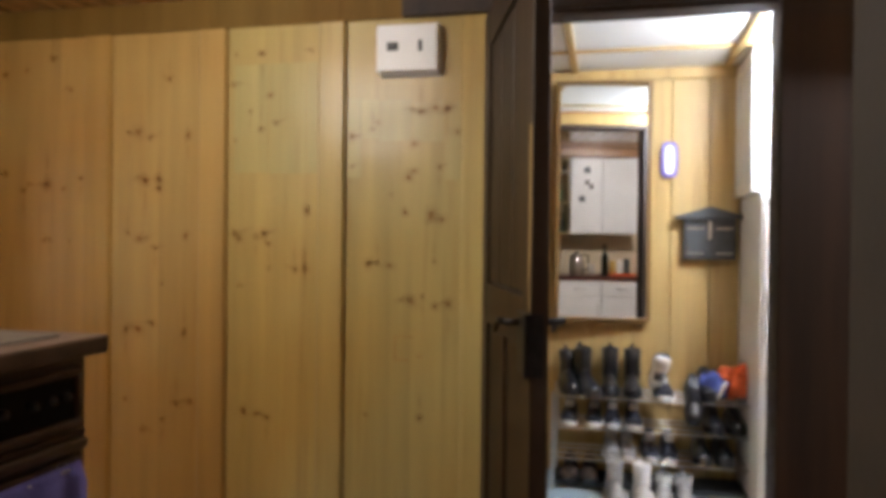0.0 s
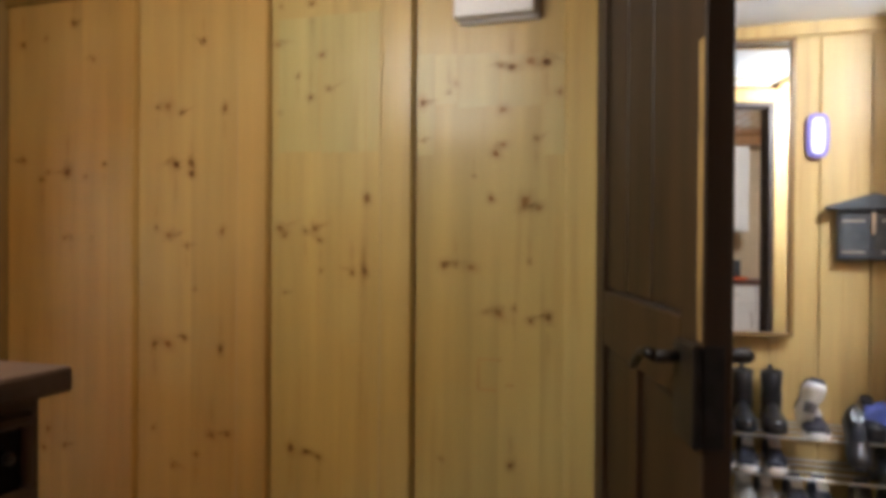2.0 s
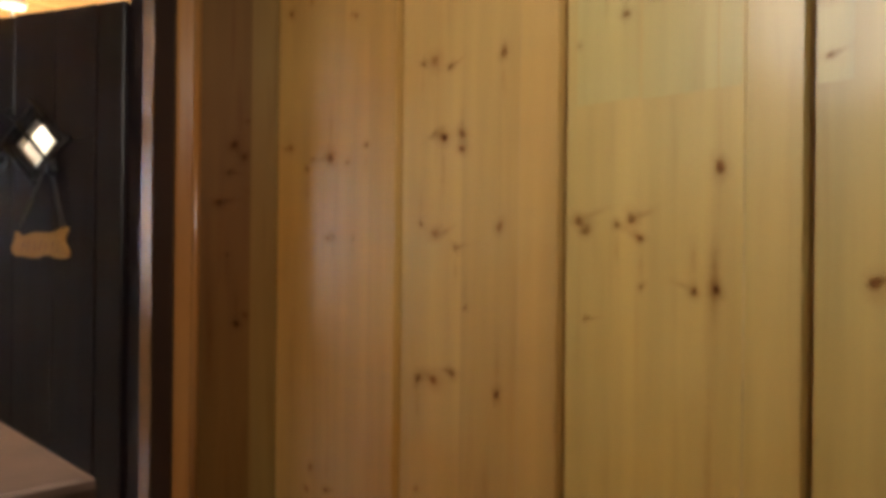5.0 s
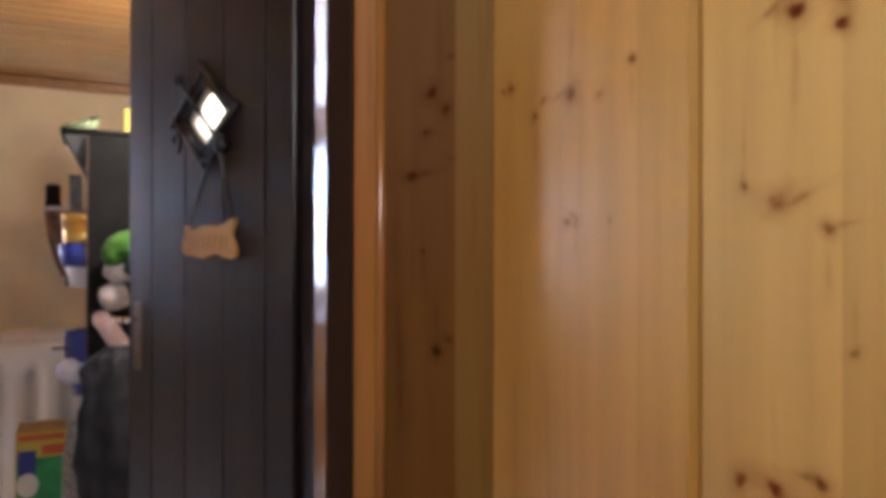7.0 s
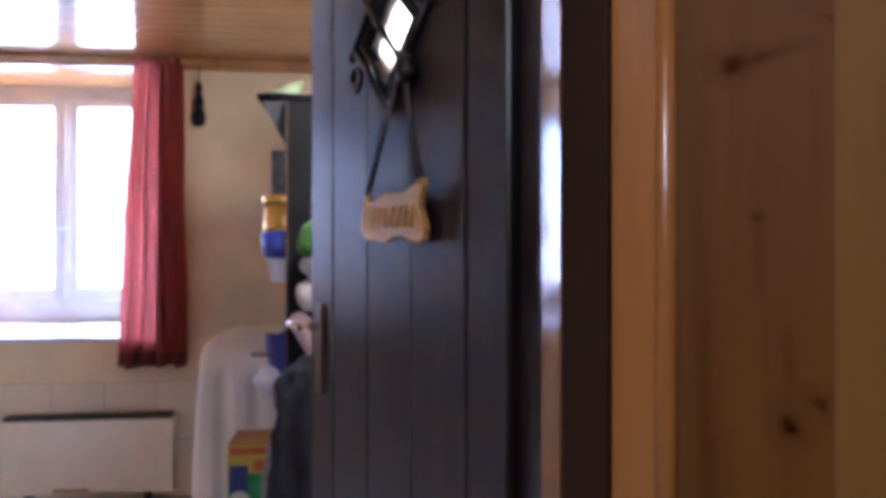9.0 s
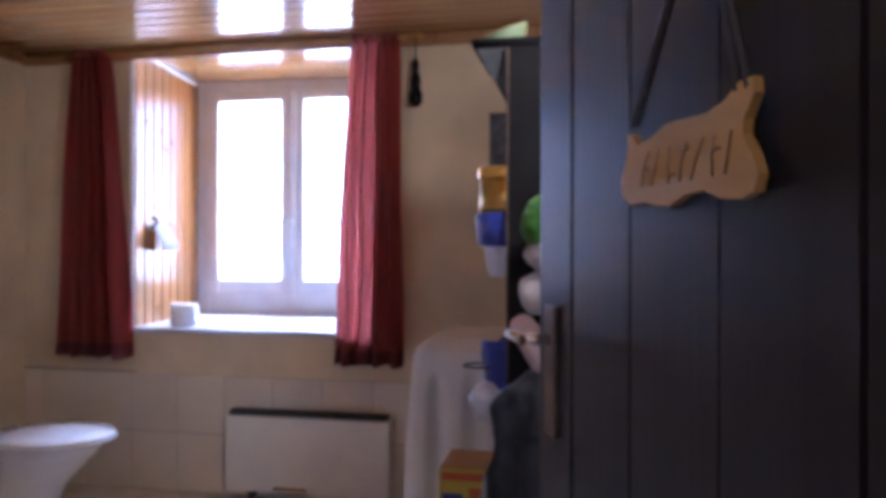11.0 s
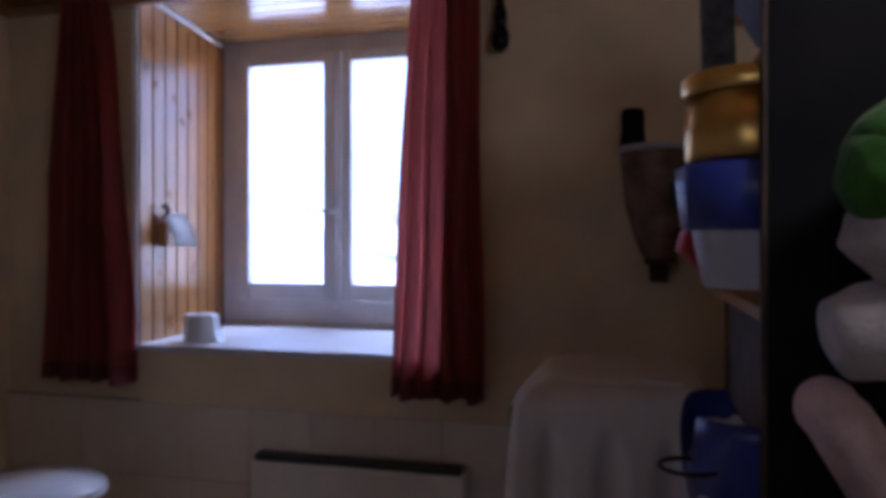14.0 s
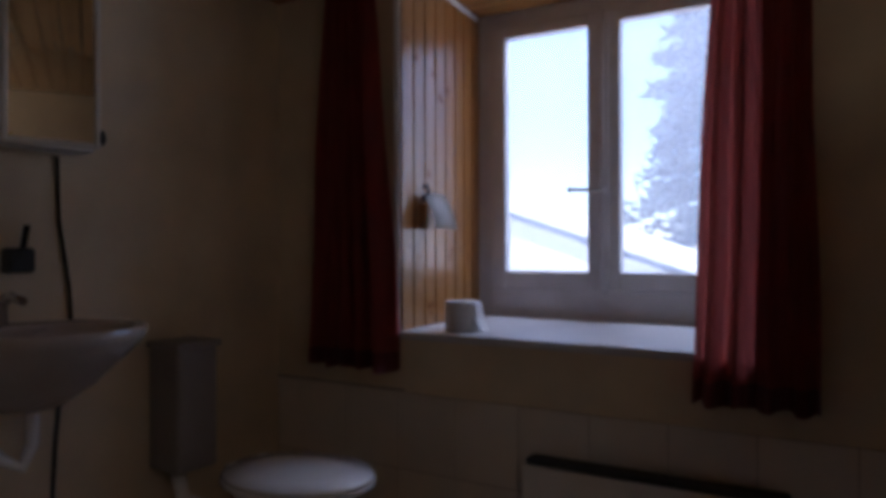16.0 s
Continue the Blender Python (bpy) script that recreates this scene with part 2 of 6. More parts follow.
ROPE = material("grey_cord", (0.05, 0.045, 0.045), 0.8, spread=0.3)
GLASS_GREEN = material("green_glass", (0.45, 0.6, 0.35), 0.1, spread=0.1, transmission=0.6)
GLASS_DARK = material("dark_bottle_glass", (0.02, 0.025, 0.015), 0.08, spread=0.1, coat=0.5)
FROST = material("frosted_glass", (0.95, 0.93, 0.86), 0.3, spread=0.02, transmission=0.85, bump=0)
LAMP_GLASS = material("lit_lamp_glass", (0.9, 0.88, 0.8), 0.5, emit=(1.0, 0.9, 0.7, 1.3), bump=0)
LAMP_WARM = material("lit_warm_glass", (0.9, 0.8, 0.6), 0.5, emit=(1.0, 0.8, 0.5, 1.0), bump=0)
WORKTOP = material("red_brown_worktop", (0.10, 0.035, 0.025), 0.3, spread=0.3, scale=30)
STONE = material("plain_plaster", (0.48, 0.40, 0.30), 0.8, spread=0.08, scale=3)
SNOW = material("pale_ground", (0.78, 0.78, 0.78), 0.9, spread=0.1, scale=0.6)
LEAF = material("conifer_needles", (0.10, 0.125, 0.11), 0.8, spread=0.4, scale=3)
BARK = material("bark", (0.10, 0.07, 0.05), 0.9, spread=0.3)
COOKER = material("brown_cooker_frame", (0.085, 0.050, 0.034), 0.45, spread=0.25, scale=14)
COOKER_TOP = material("grey_cooker_top", (0.075, 0.065, 0.055), 0.4, spread=0.15)
COOKER_GLASS = material("black_control_glass", (0.010, 0.011, 0.013), 0.08, spread=0.1)
KNOT_RING = material("knot_halo", (0.44, 0.27, 0.09), 0.4, coat=0.2, spread=0.2, scale=40, spec=0.1)
STAIN = bpy.data.materials.new("knot_stain")
STAIN.use_nodes = True
nt = STAIN.node_tree
stain = nt.nodes.new("ShaderNodeBsdfTransparent")
fade = nt.nodes.new("ShaderNodeAttribute")
fade.attribute_name = "fade"
speck = nt.nodes.new("ShaderNodeTexNoise")
speck.inputs["Scale"].default_value, speck.inputs["Detail"].default_value = 70, 4
place = nt.nodes.new("ShaderNodeTexCoord")
nt.links.new(place.outputs["Object"], speck.inputs["Vector"])
amount = nt.nodes.new("ShaderNodeMath")
amount.operation = "MULTIPLY"
uneven = nt.nodes.new("ShaderNodeMapRange")
uneven.inputs[1].default_value, uneven.inputs[2].default_value, uneven.inputs[3].default_value = 0.3, 0.65, 0.55
nt.links.new(speck.outputs[0], uneven.inputs[0])
nt.links.new(fade.outputs["Fac"], amount.inputs[0])
nt.links.new(uneven.outputs[0], amount.inputs[1])
tint = nt.nodes.new("ShaderNodeMixRGB")
tint.inputs[1].default_value, tint.inputs[2].default_value = (1, 1, 1, 1), (0.37, 0.155, 0.10, 1)
nt.links.new(amount.outputs[0], tint.inputs[0])
nt.links.new(tint.outputs[0], stain.inputs["Color"])
nt.links.new(stain.outputs[0], nt.nodes["Material Output"].inputs["Surface"])
OLIVE = material("dull_olive_paint", (0.030, 0.022, 0.015), 0.7, spread=0.15)
PURPLE = material("purple_plastic", (0.16, 0.12, 0.45), 0.4, spread=0.05)
PALE_GREEN = material("pale_display", (0.45, 0.55, 0.45), 0.3, spread=0.05)


# ---- mesh helpers ----
def box_bm(x0, x1, y0, y1, z0, z1, bevel=0.0, seg=1):
    bm = bmesh.new()
    m = Matrix.Translation(((x0 + x1) / 2, (y0 + y1) / 2, (z0 + z1) / 2)) @ Matrix.Diagonal((abs(x1 - x0), abs(y1 - y0), abs(z1 - z0), 1))
    bmesh.ops.create_cube(bm, size=1, matrix=m)
    if bevel:
        bmesh.ops.bevel(bm, geom=bm.edges[:], offset=bevel, segments=seg, affect="EDGES", profile=0.6)
    return bm


def prism_bm(points, z0, z1, bevel=0.0):
    """A plan outline, counter-clockwise, drawn up from z0 to z1."""
    bm = bmesh.new()
    low = [bm.verts.new((x, y, z0)) for x, y in points]
    high = [bm.verts.new((x, y, z1)) for x, y in points]
    k = len(points)
    bm.faces.new(low[::-1]), bm.faces.new(high)
    for i in range(k):
        bm.faces.new((low[i], low[(i + 1) % k], high[(i + 1) % k], high[i]))
    bmesh.ops.recalc_face_normals(bm, faces=bm.faces[:])
    if bevel:
        bmesh.ops.bevel(bm, geom=bm.edges[:], offset=bevel, segments=2, affect="EDGES", profile=0.6)
    return bm


def lathe_bm(profile, steps=24, squash=1.0):
    """Rings of (radius, z) round the z axis, closed at both ends."""
    bm = bmesh.new()
    rings = [[bm.verts.new((r * math.cos(6.28319 * i / steps), squash * r * math.sin(6.28319 * i / steps), z)) for i in range(steps)] for r, z in profile]
    for a, b in zip(rings, rings[1:]):
        for i in range(steps):
            bm.faces.new((a[i], a[(i + 1) % steps], b[(i + 1) % steps], b[i]))
    bm.faces.new(rings[0][::-1]), bm.faces.new(rings[-1])
    for f in bm.faces:
        f.smooth = len(f.verts) == 4
    return bm


def tube_bm(points, radius, sides=8, taper=1.0):
    """A round bar along a line of points."""
    bm = bmesh.new()
    pts = [Vector(p) for p in points]
    rings = []
    for i, p in enumerate(pts):
        d = (pts[min(i + 1, len(pts) - 1)] - pts[max(i - 1, 0)]).normalized()
        u = d.orthogonal().normalized() if i == 0 else (u - d * u.dot(d)).normalized()
        v = d.cross(u)
        r = radius * (1 + (taper - 1) * i / max(1, len(pts) - 1))
        rings.append([bm.verts.new(p + r * (math.cos(6.28319 * k / sides) * u + math.sin(6.28319 * k / sides) * v)) for k in range(sides)])
    for a, b in zip(rings, rings[1:]):
        for k in range(sides):
            bm.faces.new((a[k], a[(k + 1) % sides], b[(k + 1) % sides], b[k])).smooth = True
    bm.faces.new(rings[0][::-1]), bm.faces.new(rings[-1])
    bmesh.ops.recalc_face_normals(bm, faces=bm.faces[:])
    return bm


def blob_bm(place, radii, rough=0.0, seed=0, turn=(0, 0, 0), level=3):
    bm = bmesh.new()
    bmesh.ops.create_icosphere(bm, subdivisions=level, radius=1)
    for v in bm.verts:
        k = 1 + rough * noise.noise(v.co * 2.2 + Vector((seed * 3.7, seed, 0)))
        v.co = Vector((v.co.x * radii[0] * k, v.co.y * radii[1] * k, v.co.z * radii[2] * k))
    bm.transform(pose(*place, *turn))
    for f in bm.faces:
        f.smooth = True
    return bm


def joined(*bms):
    out = bms[0]
    for other in bms[1:]:
        data = bpy.data.meshes.new("tmp")
        other.to_mesh(data)
        other.free()
        out.from_mesh(data)
        bpy.data.meshes.remove(data)
    return out


def part(name, bm, mat, parent=None, label=""):
    data = bpy.data.meshes.new(name)
    bm.to_mesh(data)
    bm.free()
    data.materials.append(mat)
    ob = new(name, data)
    if parent is not None:
        ob.parent = parent
    if label:
        tagged(ob, label)
    return ob


def thing(name, place, label, category, group="", turn=0.0):
    ob = new(name)
    ob.empty_display_size = 0.05
    ob.matrix_basis = pose(*place, 0, 0, turn)
    return tagged(ob, label, category, group)


def structure(name, bm, mat, label, category):
    return tagged(part(name, bm, mat), label, category, kind="structure")


# ---- the large structure ----
CEIL = 2.10
BATH_Z = -0.18
NORTH = 2.65
structure("floor_room", box_bm(-2.42, 2.3, -1.7, 2.75, -0.12, 0.0), FLOOR_WOOD, "brown wooden floor of the panelled room", "floor")
floor_hall = structure("floor_hall", box_bm(-1.0, 2.0, 2.75, 4.14, -0.12, -0.006), GROUT, "pale tiled floor of the entrance hall", "floor")
structure("floor_bath", box_bm(-5.5, -2.42, -1.0, 2.75, -0.30, BATH_Z), FLOOR_BATH, "pale unseen bathroom floor", "floor")


def ceiling_boards(x0, x1, y0, y1, z, width=0.095):
    bms = []
    x = x0
    while x < x1 - 0.005:
        e = min(x + width, x1)
        bms.append(box_bm(x + 0.003, e - 0.003, y0, y1, z, z + 0.02, 0.004))
        x = e
    return joined(*bms, box_bm(x0, x1, y0, y1, z + 0.0185, z + 0.08))


structure("ceiling_room", ceiling_boards(-2.42, 2.3, -1.7, 2.65, CEIL + 0.02), PINE_CEIL, "varnished pine board ceiling", "ceiling")
structure("ceiling_bath", ceiling_boards(-5.43, -2.42, -1.0, 2.75, CEIL), PINE_CEIL, "glossy varnished pine board bathroom ceiling", "ceiling")
structure("ceiling_hall", box_bm(-1.0, 2.0, 2.75, 4.14, CEIL + 0.01, CEIL + 0.1), HALL_WHITE, "white panelled hall ceiling", "ceiling")
hall_battens = joined(*[box_bm(x - 0.018, x + 0.018, 2.75, 4.036, CEIL - 0.008, CEIL + 0.009, 0.003) for x in (-0.55, 0.22, 0.97, 1.7)],
                      *[box_bm(-1.0, 2.0, y - 0.012, y + 0.012, CEIL - 0.004, CEIL + 0.008, 0.003) for y in (2.98, 3.62)])
structure("trim_hall_ceiling", hall_battens, PINE_HALL, "thin wooden battens between white ceiling panels", "trim")

# the wall behind the pine panelling, with the hall doorway through it
DOOR_L, DOOR_R, DOOR_H = 0.0, 0.92, 1.985
wall = joined(box_bm(-2.42, DOOR_L - 0.03, 2.672, 2.75, -0.1, CEIL + 0.1), box_bm(DOOR_R + 0.03, 2.3, 2.65, 2.75, -0.1, CEIL + 0.1),
              box_bm(DOOR_L - 0.03, DOOR_R + 0.03, 2.66, 2.75, DOOR_H + 0.03, CEIL + 0.1))
wall_north = structure("wall_north", wall, PINE_RED, "varnished knotty pine panelled wall with pale marks of old posters", "wall")
structure("wall_hall_back", box_bm(-1.0, 2.0, 4.06, 4.16, -0.1, CEIL + 0.1), PINE_HALL, "pale matt pine boarded hall wall", "wall")
structure("wall_hall_west", box_bm(-1.1, -1.0, 2.75, 4.14, -0.1, CEIL + 0.1), PINE_HALL, "pale pine hall side wall", "wall")
structure("wall_hall_east", box_bm(2.0, 2.1, 2.75, 4.14, -0.1, CEIL + 0.1), WHITE, "white painted hall side wall", "wall")
structure("wall_room_south", box_bm(-2.42, 2.3, -1.8, -1.7, -0.1, CEIL + 0.1), STONE, "plain plastered wall behind the start", "wall")
structure("wall_room_east", box_bm(2.3, 2.4, -1.8, 2.75, -0.1, CEIL + 0.1), STONE, "plain plastered side wall of the room", "wall")
BD0, BD1 = 1.52, 2.37
part_wall = joined(box_bm(-2.40, -2.30, -1.7, BD0, -0.2, CEIL + 0.1), box_bm(-2.40, -2.30, BD0, BD1, 1.97, CEIL + 0.1))
structure("wall_partition", part_wall, PINE_RED, "pine boarded partition with the bathroom doorway", "wall")
structure("wall_bath_north", box_bm(-5.5, -2.42, 2.75, 2.85, -0.3, CEIL + 0.1), CREAM, "cream painted bathroom wall", "wall")
structure("wall_bath_stub", box_bm(-2.42, -2.40, -1.0, BD0, -0.3, CEIL + 0.1), CREAM, "cream painted bathroom side of the partition", "wall")
structure("wall_bath_south", box_bm(-5.5, -2.42, -0.97, -0.87, -0.3, CEIL + 0.1), CREAM, "cream painted bathroom wall behind the toilet", "wall")

# thick window wall, splayed recess
WX, GX = -5.43, -6.27
RY0, RY1, GY0, GY1 = -0.225, 1.06, -0.34, 1.0
SILL_Z = 0.655
ww = joined(prism_bm([(WX, -0.97), (WX, RY0), (GX, GY0), (GX, -0.97)], -0.3, CEIL + 0.1),
            prism_bm([(WX, RY1), (WX, 2.85), (GX, 2.85), (GX, GY1)], -0.3, CEIL + 0.1),
            prism_bm([(WX, RY0), (WX, RY1), (GX, GY1), (GX, GY0)], -0.3, SILL_Z - 0.03),
            prism_bm([(WX, RY0), (WX, RY1), (GX, GY1), (GX, GY0)], CEIL + 0.05, CEIL + 0.1))
wall_west = structure("wall_bath_west", ww, CREAM, "thick cream bathroom wall with a deep window recess", "wall")
structure("window_sill", prism_bm([(WX + 0.012, RY0 - 0.02), (WX + 0.012, RY1 + 0.02), (GX + 0.05, GY1), (GX + 0.05, GY0)], SILL_Z - 0.03, SILL_Z, 0.004),
          SILL, "pale painted window sill", "sill")

# recess lining: upright boards on the left cheek, lengthwise boards overhead
lining = new("reveal_lining")
tagged(lining, "glossy pine boards lining the window recess", "panelling", kind="structure")
for i in range(8):
    a, b = i / 8, (i + 1) / 8
    p, q = Vector((WX + (GX - WX) * a, RY0 + (GY0 - RY0) * a)), Vector((WX + (GX - WX) * b, RY0 + (GY0 - RY0) * b))
    e = (q - p).normalized() * 0.0055
    n2 = Vector((0.13, 0.99)) * 0.014
    p, q = p + e, q - e
    part("board", prism_bm([tuple(p), tuple(q), tuple(q + n2), tuple(p + n2)][::-1], SILL_Z, CEIL + 0.012, 0.0025), PINE_REVEAL, lining)
for i in range(9):
    x0, x1 = WX - 0.02 + (GX - WX) * i / 9, WX - 0.02 + (GX - WX) * (i + 1) / 9
    part("ceiling_board", box_bm(x0 - 0.003, x1 + 0.003, GY0, RY1, CEIL + 0.015, CEIL + 0.045, 0.004), PINE_CEIL, lining)
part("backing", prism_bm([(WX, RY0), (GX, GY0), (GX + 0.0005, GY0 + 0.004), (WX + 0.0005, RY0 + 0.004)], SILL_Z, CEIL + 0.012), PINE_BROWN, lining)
edge_trim = tube_bm([(WX - 0.005, RY0 + 0.018, CEIL), (GX + 0.05, GY0 + 0.018, CEIL)], 0.012, 6)
part("corner_bead", edge_trim, WHITE, lining, "white corner bead")
part("edge_bead", box_bm(WX - 0.006, WX + 0.012, RY0 - 0.022, RY0 + 0.006, SILL_Z, CEIL, 0.004), WHITE, lining, "white edge bead")
structure("trim_bath_cornice", box_bm(WX + 0.002, WX + 0.045, -0.87, 2.75, CEIL - 0.055, CEIL - 0.002, 0.006), PINE_RED, "reddish pine cornice along the bathroom ceiling", "trim")
structure("trim_bath_cornice_south", box_bm(WX + 0.05, -2.44, -0.868, -0.83, CEIL - 0.055, CEIL - 0.002, 0.006), PINE_RED, "reddish pine cornice above the mirror cabinet", "trim")


# ---- window ----
window = tagged(new("window_1"), "old two-leaf casement window with greyish white frame", "window", kind="structure")
gy = (GY0 + GY1) / 2
part("window_frame", joined(box_bm(GX - 0.05, GX + 0.02, GY0 - 0.02, GY0 + 0.102, SILL_Z - 0.03, CEIL + 0.05, 0.004), box_bm(GX - 0.05, GX + 0.02, GY1 - 0.122, GY1 + 0.02, SILL_Z - 0.03, CEIL + 0.05, 0.004),
     box_bm(GX - 0.05, GX + 0.018, GY0, GY1, 2.04, CEIL + 0.05, 0.004), box_bm(GX - 0.05, GX + 0.018, GY0, GY1, SILL_Z - 0.03, 0.79, 0.004)), GREY_WHITE, window)
PZ0, PZ1 = 0.872, 1.985
for y0, y1 in ((-0.172, 0.243), (0.394, 0.815)):
    s = 0.07
    leaf = part("casement", joined(box_bm(GX - 0.02, GX + 0.035, y0 - s, y0, PZ0 - 0.085, PZ1 + 0.055, 0.005), box_bm(GX - 0.02, GX + 0.035, y1, y1 + s, PZ0 - 0.085, PZ1 + 0.055, 0.005),
                box_bm(GX - 0.018, GX + 0.033, y0, y1, PZ0 - 0.085, PZ0, 0.005), box_bm(GX - 0.018, GX + 0.033, y0, y1, PZ1, PZ1 + 0.055, 0.005)), GREY_WHITE, window)
    pane = part("pane", box_bm(GX, GX + 0.004, y0 - 0.004, y1 + 0.004, PZ0 - 0.004, PZ1 + 0.004), GLASS, leaf)
    pane.visible_shadow = False
part("cover_strip", box_bm(GX + 0.034, GX + 0.052, 0.302, 0.348, PZ0 - 0.085, PZ1 + 0.055, 0.006), GREY_WHITE, window)
latch = part("espagnolette", joined(tube_bm([(GX + 0.062, 0.326, PZ0 - 0.1), (GX + 0.062, 0.326, PZ1 + 0.05)], 0.006), blob_bm((GX + 0.066, 0.326, 1.235), (0.016, 0.016, 0.022)),
             blob_bm((GX + 0.06, 0.33, PZ0 - 0.1), (0.012, 0.022, 0.014))), GREY_WHITE, window)
part("latch_handle", joined(tube_bm([(GX + 0.075, 0.326, 1.235), (GX + 0.085, 0.25, 1.238), (GX + 0.085, 0.19, 1.242)], 0.009), blob_bm((GX + 0.085, 0.18, 1.242), (0.013, 0.016, 0.013))), STEEL, latch, "steel handle")


# ---- pine panelling of the room, piece by piece ----
def stain_bm(spots):
    """Soft-edged flat marks, each (x, z, half width, half height, depth of colour, tilt), fading out from a dark heart."""
    bm = bmesh.new()
    layer = bm.verts.layers.float.new("fade")
    for k, (x, z, w, h, deep, tilt) in enumerate(spots):
        rng = random.Random(k * 13 + int(900 * abs(x)))
        p1, p2 = rng.random() * 6.28, rng.random() * 6.28
        heart = bm.verts.new((x, -0.00004 * k, z))
        heart[layer] = deep
        rings = []
        for radius, f in ((0.5, 0.9), (0.75, 0.5), (1.2, 0.2), (2.5, 0.0)):
            ring = []
            for i in range(14):
                a = 6.28319 * i / 14
                q = radius * (1 + 0.16 * math.sin(2 * a + p1) + 0.10 * math.sin(3 * a + p2))
                u, v = w * q * math.cos(a), h * q * math.sin(a)
                vert = bm.verts.new((x + u * math.cos(tilt) - v * math.sin(tilt), -0.00004 * k, z + u * math.sin(tilt) + v * math.cos(tilt)))
                vert[layer] = deep * f
                ring.append(vert)
            rings.append(ring)
        for i in range(14):
            bm.faces.new((heart, rings[0][i], rings[0][(i + 1) % 14]))
        for a, b in zip(rings, rings[1:]):
            for i in range(14):
                bm.faces.new((a[i], b[i], b[(i + 1) % 14], a[(i + 1) % 14]))
    return bm


def knot_spots(knots, seed):
    """Knots (x, z) or (x, z, size), with whiskers of dark grain beside some and faint grain above or below others."""
    out = []
    for i, (x, z, *size) in enumerate(knots):
        rng = random.Random(seed * 97 + i)
        r = 1.3 * (size[0] if size else rng.uniform(0.0055, 0.0095))
        out.append((x, z, r * rng.uniform(0.9, 1.25), r * rng.uniform(0.8, 1.2), rng.uniform(0.7, 1.0) if r > 0.008 else 0.6, rng.uniform(-0.5, 0.5)))
        if i % 3 == 0:
            out.append((x + rng.choice((-1, 1)) * 2.4 * r, z + rng.uniform(0, 1.2) * r, 2.0 * r, 0.4 * r, 0.38, rng.uniform(-0.6, 0.6)))
        if i % 2 == 0:
            out.append((x, z + rng.choice((-1, 1)) * 6 * r, 0.6 * r, 4.0 * r, 0.25, 0.0))
    return out


def spaced(spots):
    """Leaves out marks that would lie three deep."""
    kept = []
    for spot in sorted(spots, key=lambda q: -q[4]):
        if sum(abs(spot[0] - o[0]) < 1.9 * (spot[2] + o[2]) and abs(spot[1] - o[1]) < 1.9 * (spot[3] + o[3]) for o in kept) < 3:
            kept.append(spot)
    return kept


WALL_TOP = 2.0


def pine_panel(k, x0, joints, xb, x1, knots, streaks=()):
    """One wide panel of glued boards with its cover batten; knots and resin streaks lie in its face."""
    edges = [x0 + 0.004, *joints, xb]
    for a, b in zip(edges, edges[1:]):
        part("plank", box_bm(a, b, NORTH, 2.671, 0.08, WALL_TOP), PANEL_PINE[k], wall_north)
    batten = prism_bm([(xb, 2.671), (xb, NORTH - 0.001), (xb + 0.008, NORTH - 0.010), (x1 - 0.012, NORTH - 0.010), (x1 - 0.006, NORTH + 0.002), (x1 - 0.006, 2.671)][::-1], 0.08, WALL_TOP)
    part("batten", batten, PANEL_PINE[k], wall_north)
    marks = stain_bm(spaced(knot_spots(knots, k) + [(x, (z0 + z1) / 2, w, (z1 - z0) / 4.5, deep, 0.0) for x, z0, z1, w, deep in streaks]))
    marks.transform(Matrix.Translation((0, NORTH - 0.0011, 0)))
    part("knots", marks, STAIN, wall_north, "dark pine knots with brown streaked grain")


pine_panel(0, -2.085, (-1.84, -1.755), -1.645, -1.52,
           [(-1.79, 1.922, 0.007), (-1.912, 1.879), (-2.015, 1.865), (-1.707, 1.794), (-1.927, 1.394, 0.008), (-2.014, 1.463), (-1.814, 1.416, 0.011), (-1.738, 1.399), (-1.657, 1.44),
            (-1.826, 1.191), (-1.80, 1.185, 0.004), (-1.897, 0.53), (-1.823, 0.481), (-1.916, 0.463), (-1.71, 1.19, 0.004), (-2.04, 1.46, 0.005), (-1.90, 1.42, 0.006)],
           [(-1.78, 1.30, 1.95, 0.010, 0.18), (-2.0, 0.5, 1.1, 0.02, 0.15)])
pine_panel(1, -1.52, (-1.31, -1.19), -1.14, -1.02,
           [(-1.266, 1.821), (-1.402, 1.617, 0.012), (-1.441, 1.617, 0.006), (-1.348, 1.597, 0.007), (-1.185, 1.602), (-1.088, 1.467, 0.007), (-1.369, 1.43, 0.010), (-1.31, 1.432, 0.008), (-1.309, 1.398, 0.008),
            (-1.394, 1.203, 0.010), (-1.444, 1.225, 0.006), (-1.193, 1.215, 0.008), (-1.325, 1.167), (-1.398, 0.849, 0.011), (-1.449, 0.847), (-1.334, 0.872), (-1.197, 0.842, 0.008), (-1.452, 0.573),
            (-1.23, 0.567, 0.009), (-1.17, 0.575), (-1.287, 0.502), (-1.375, 0.456), (-1.293, 1.029, 0.005)],
           [(-1.19, 0.6, 1.3, 0.012, 0.16)])
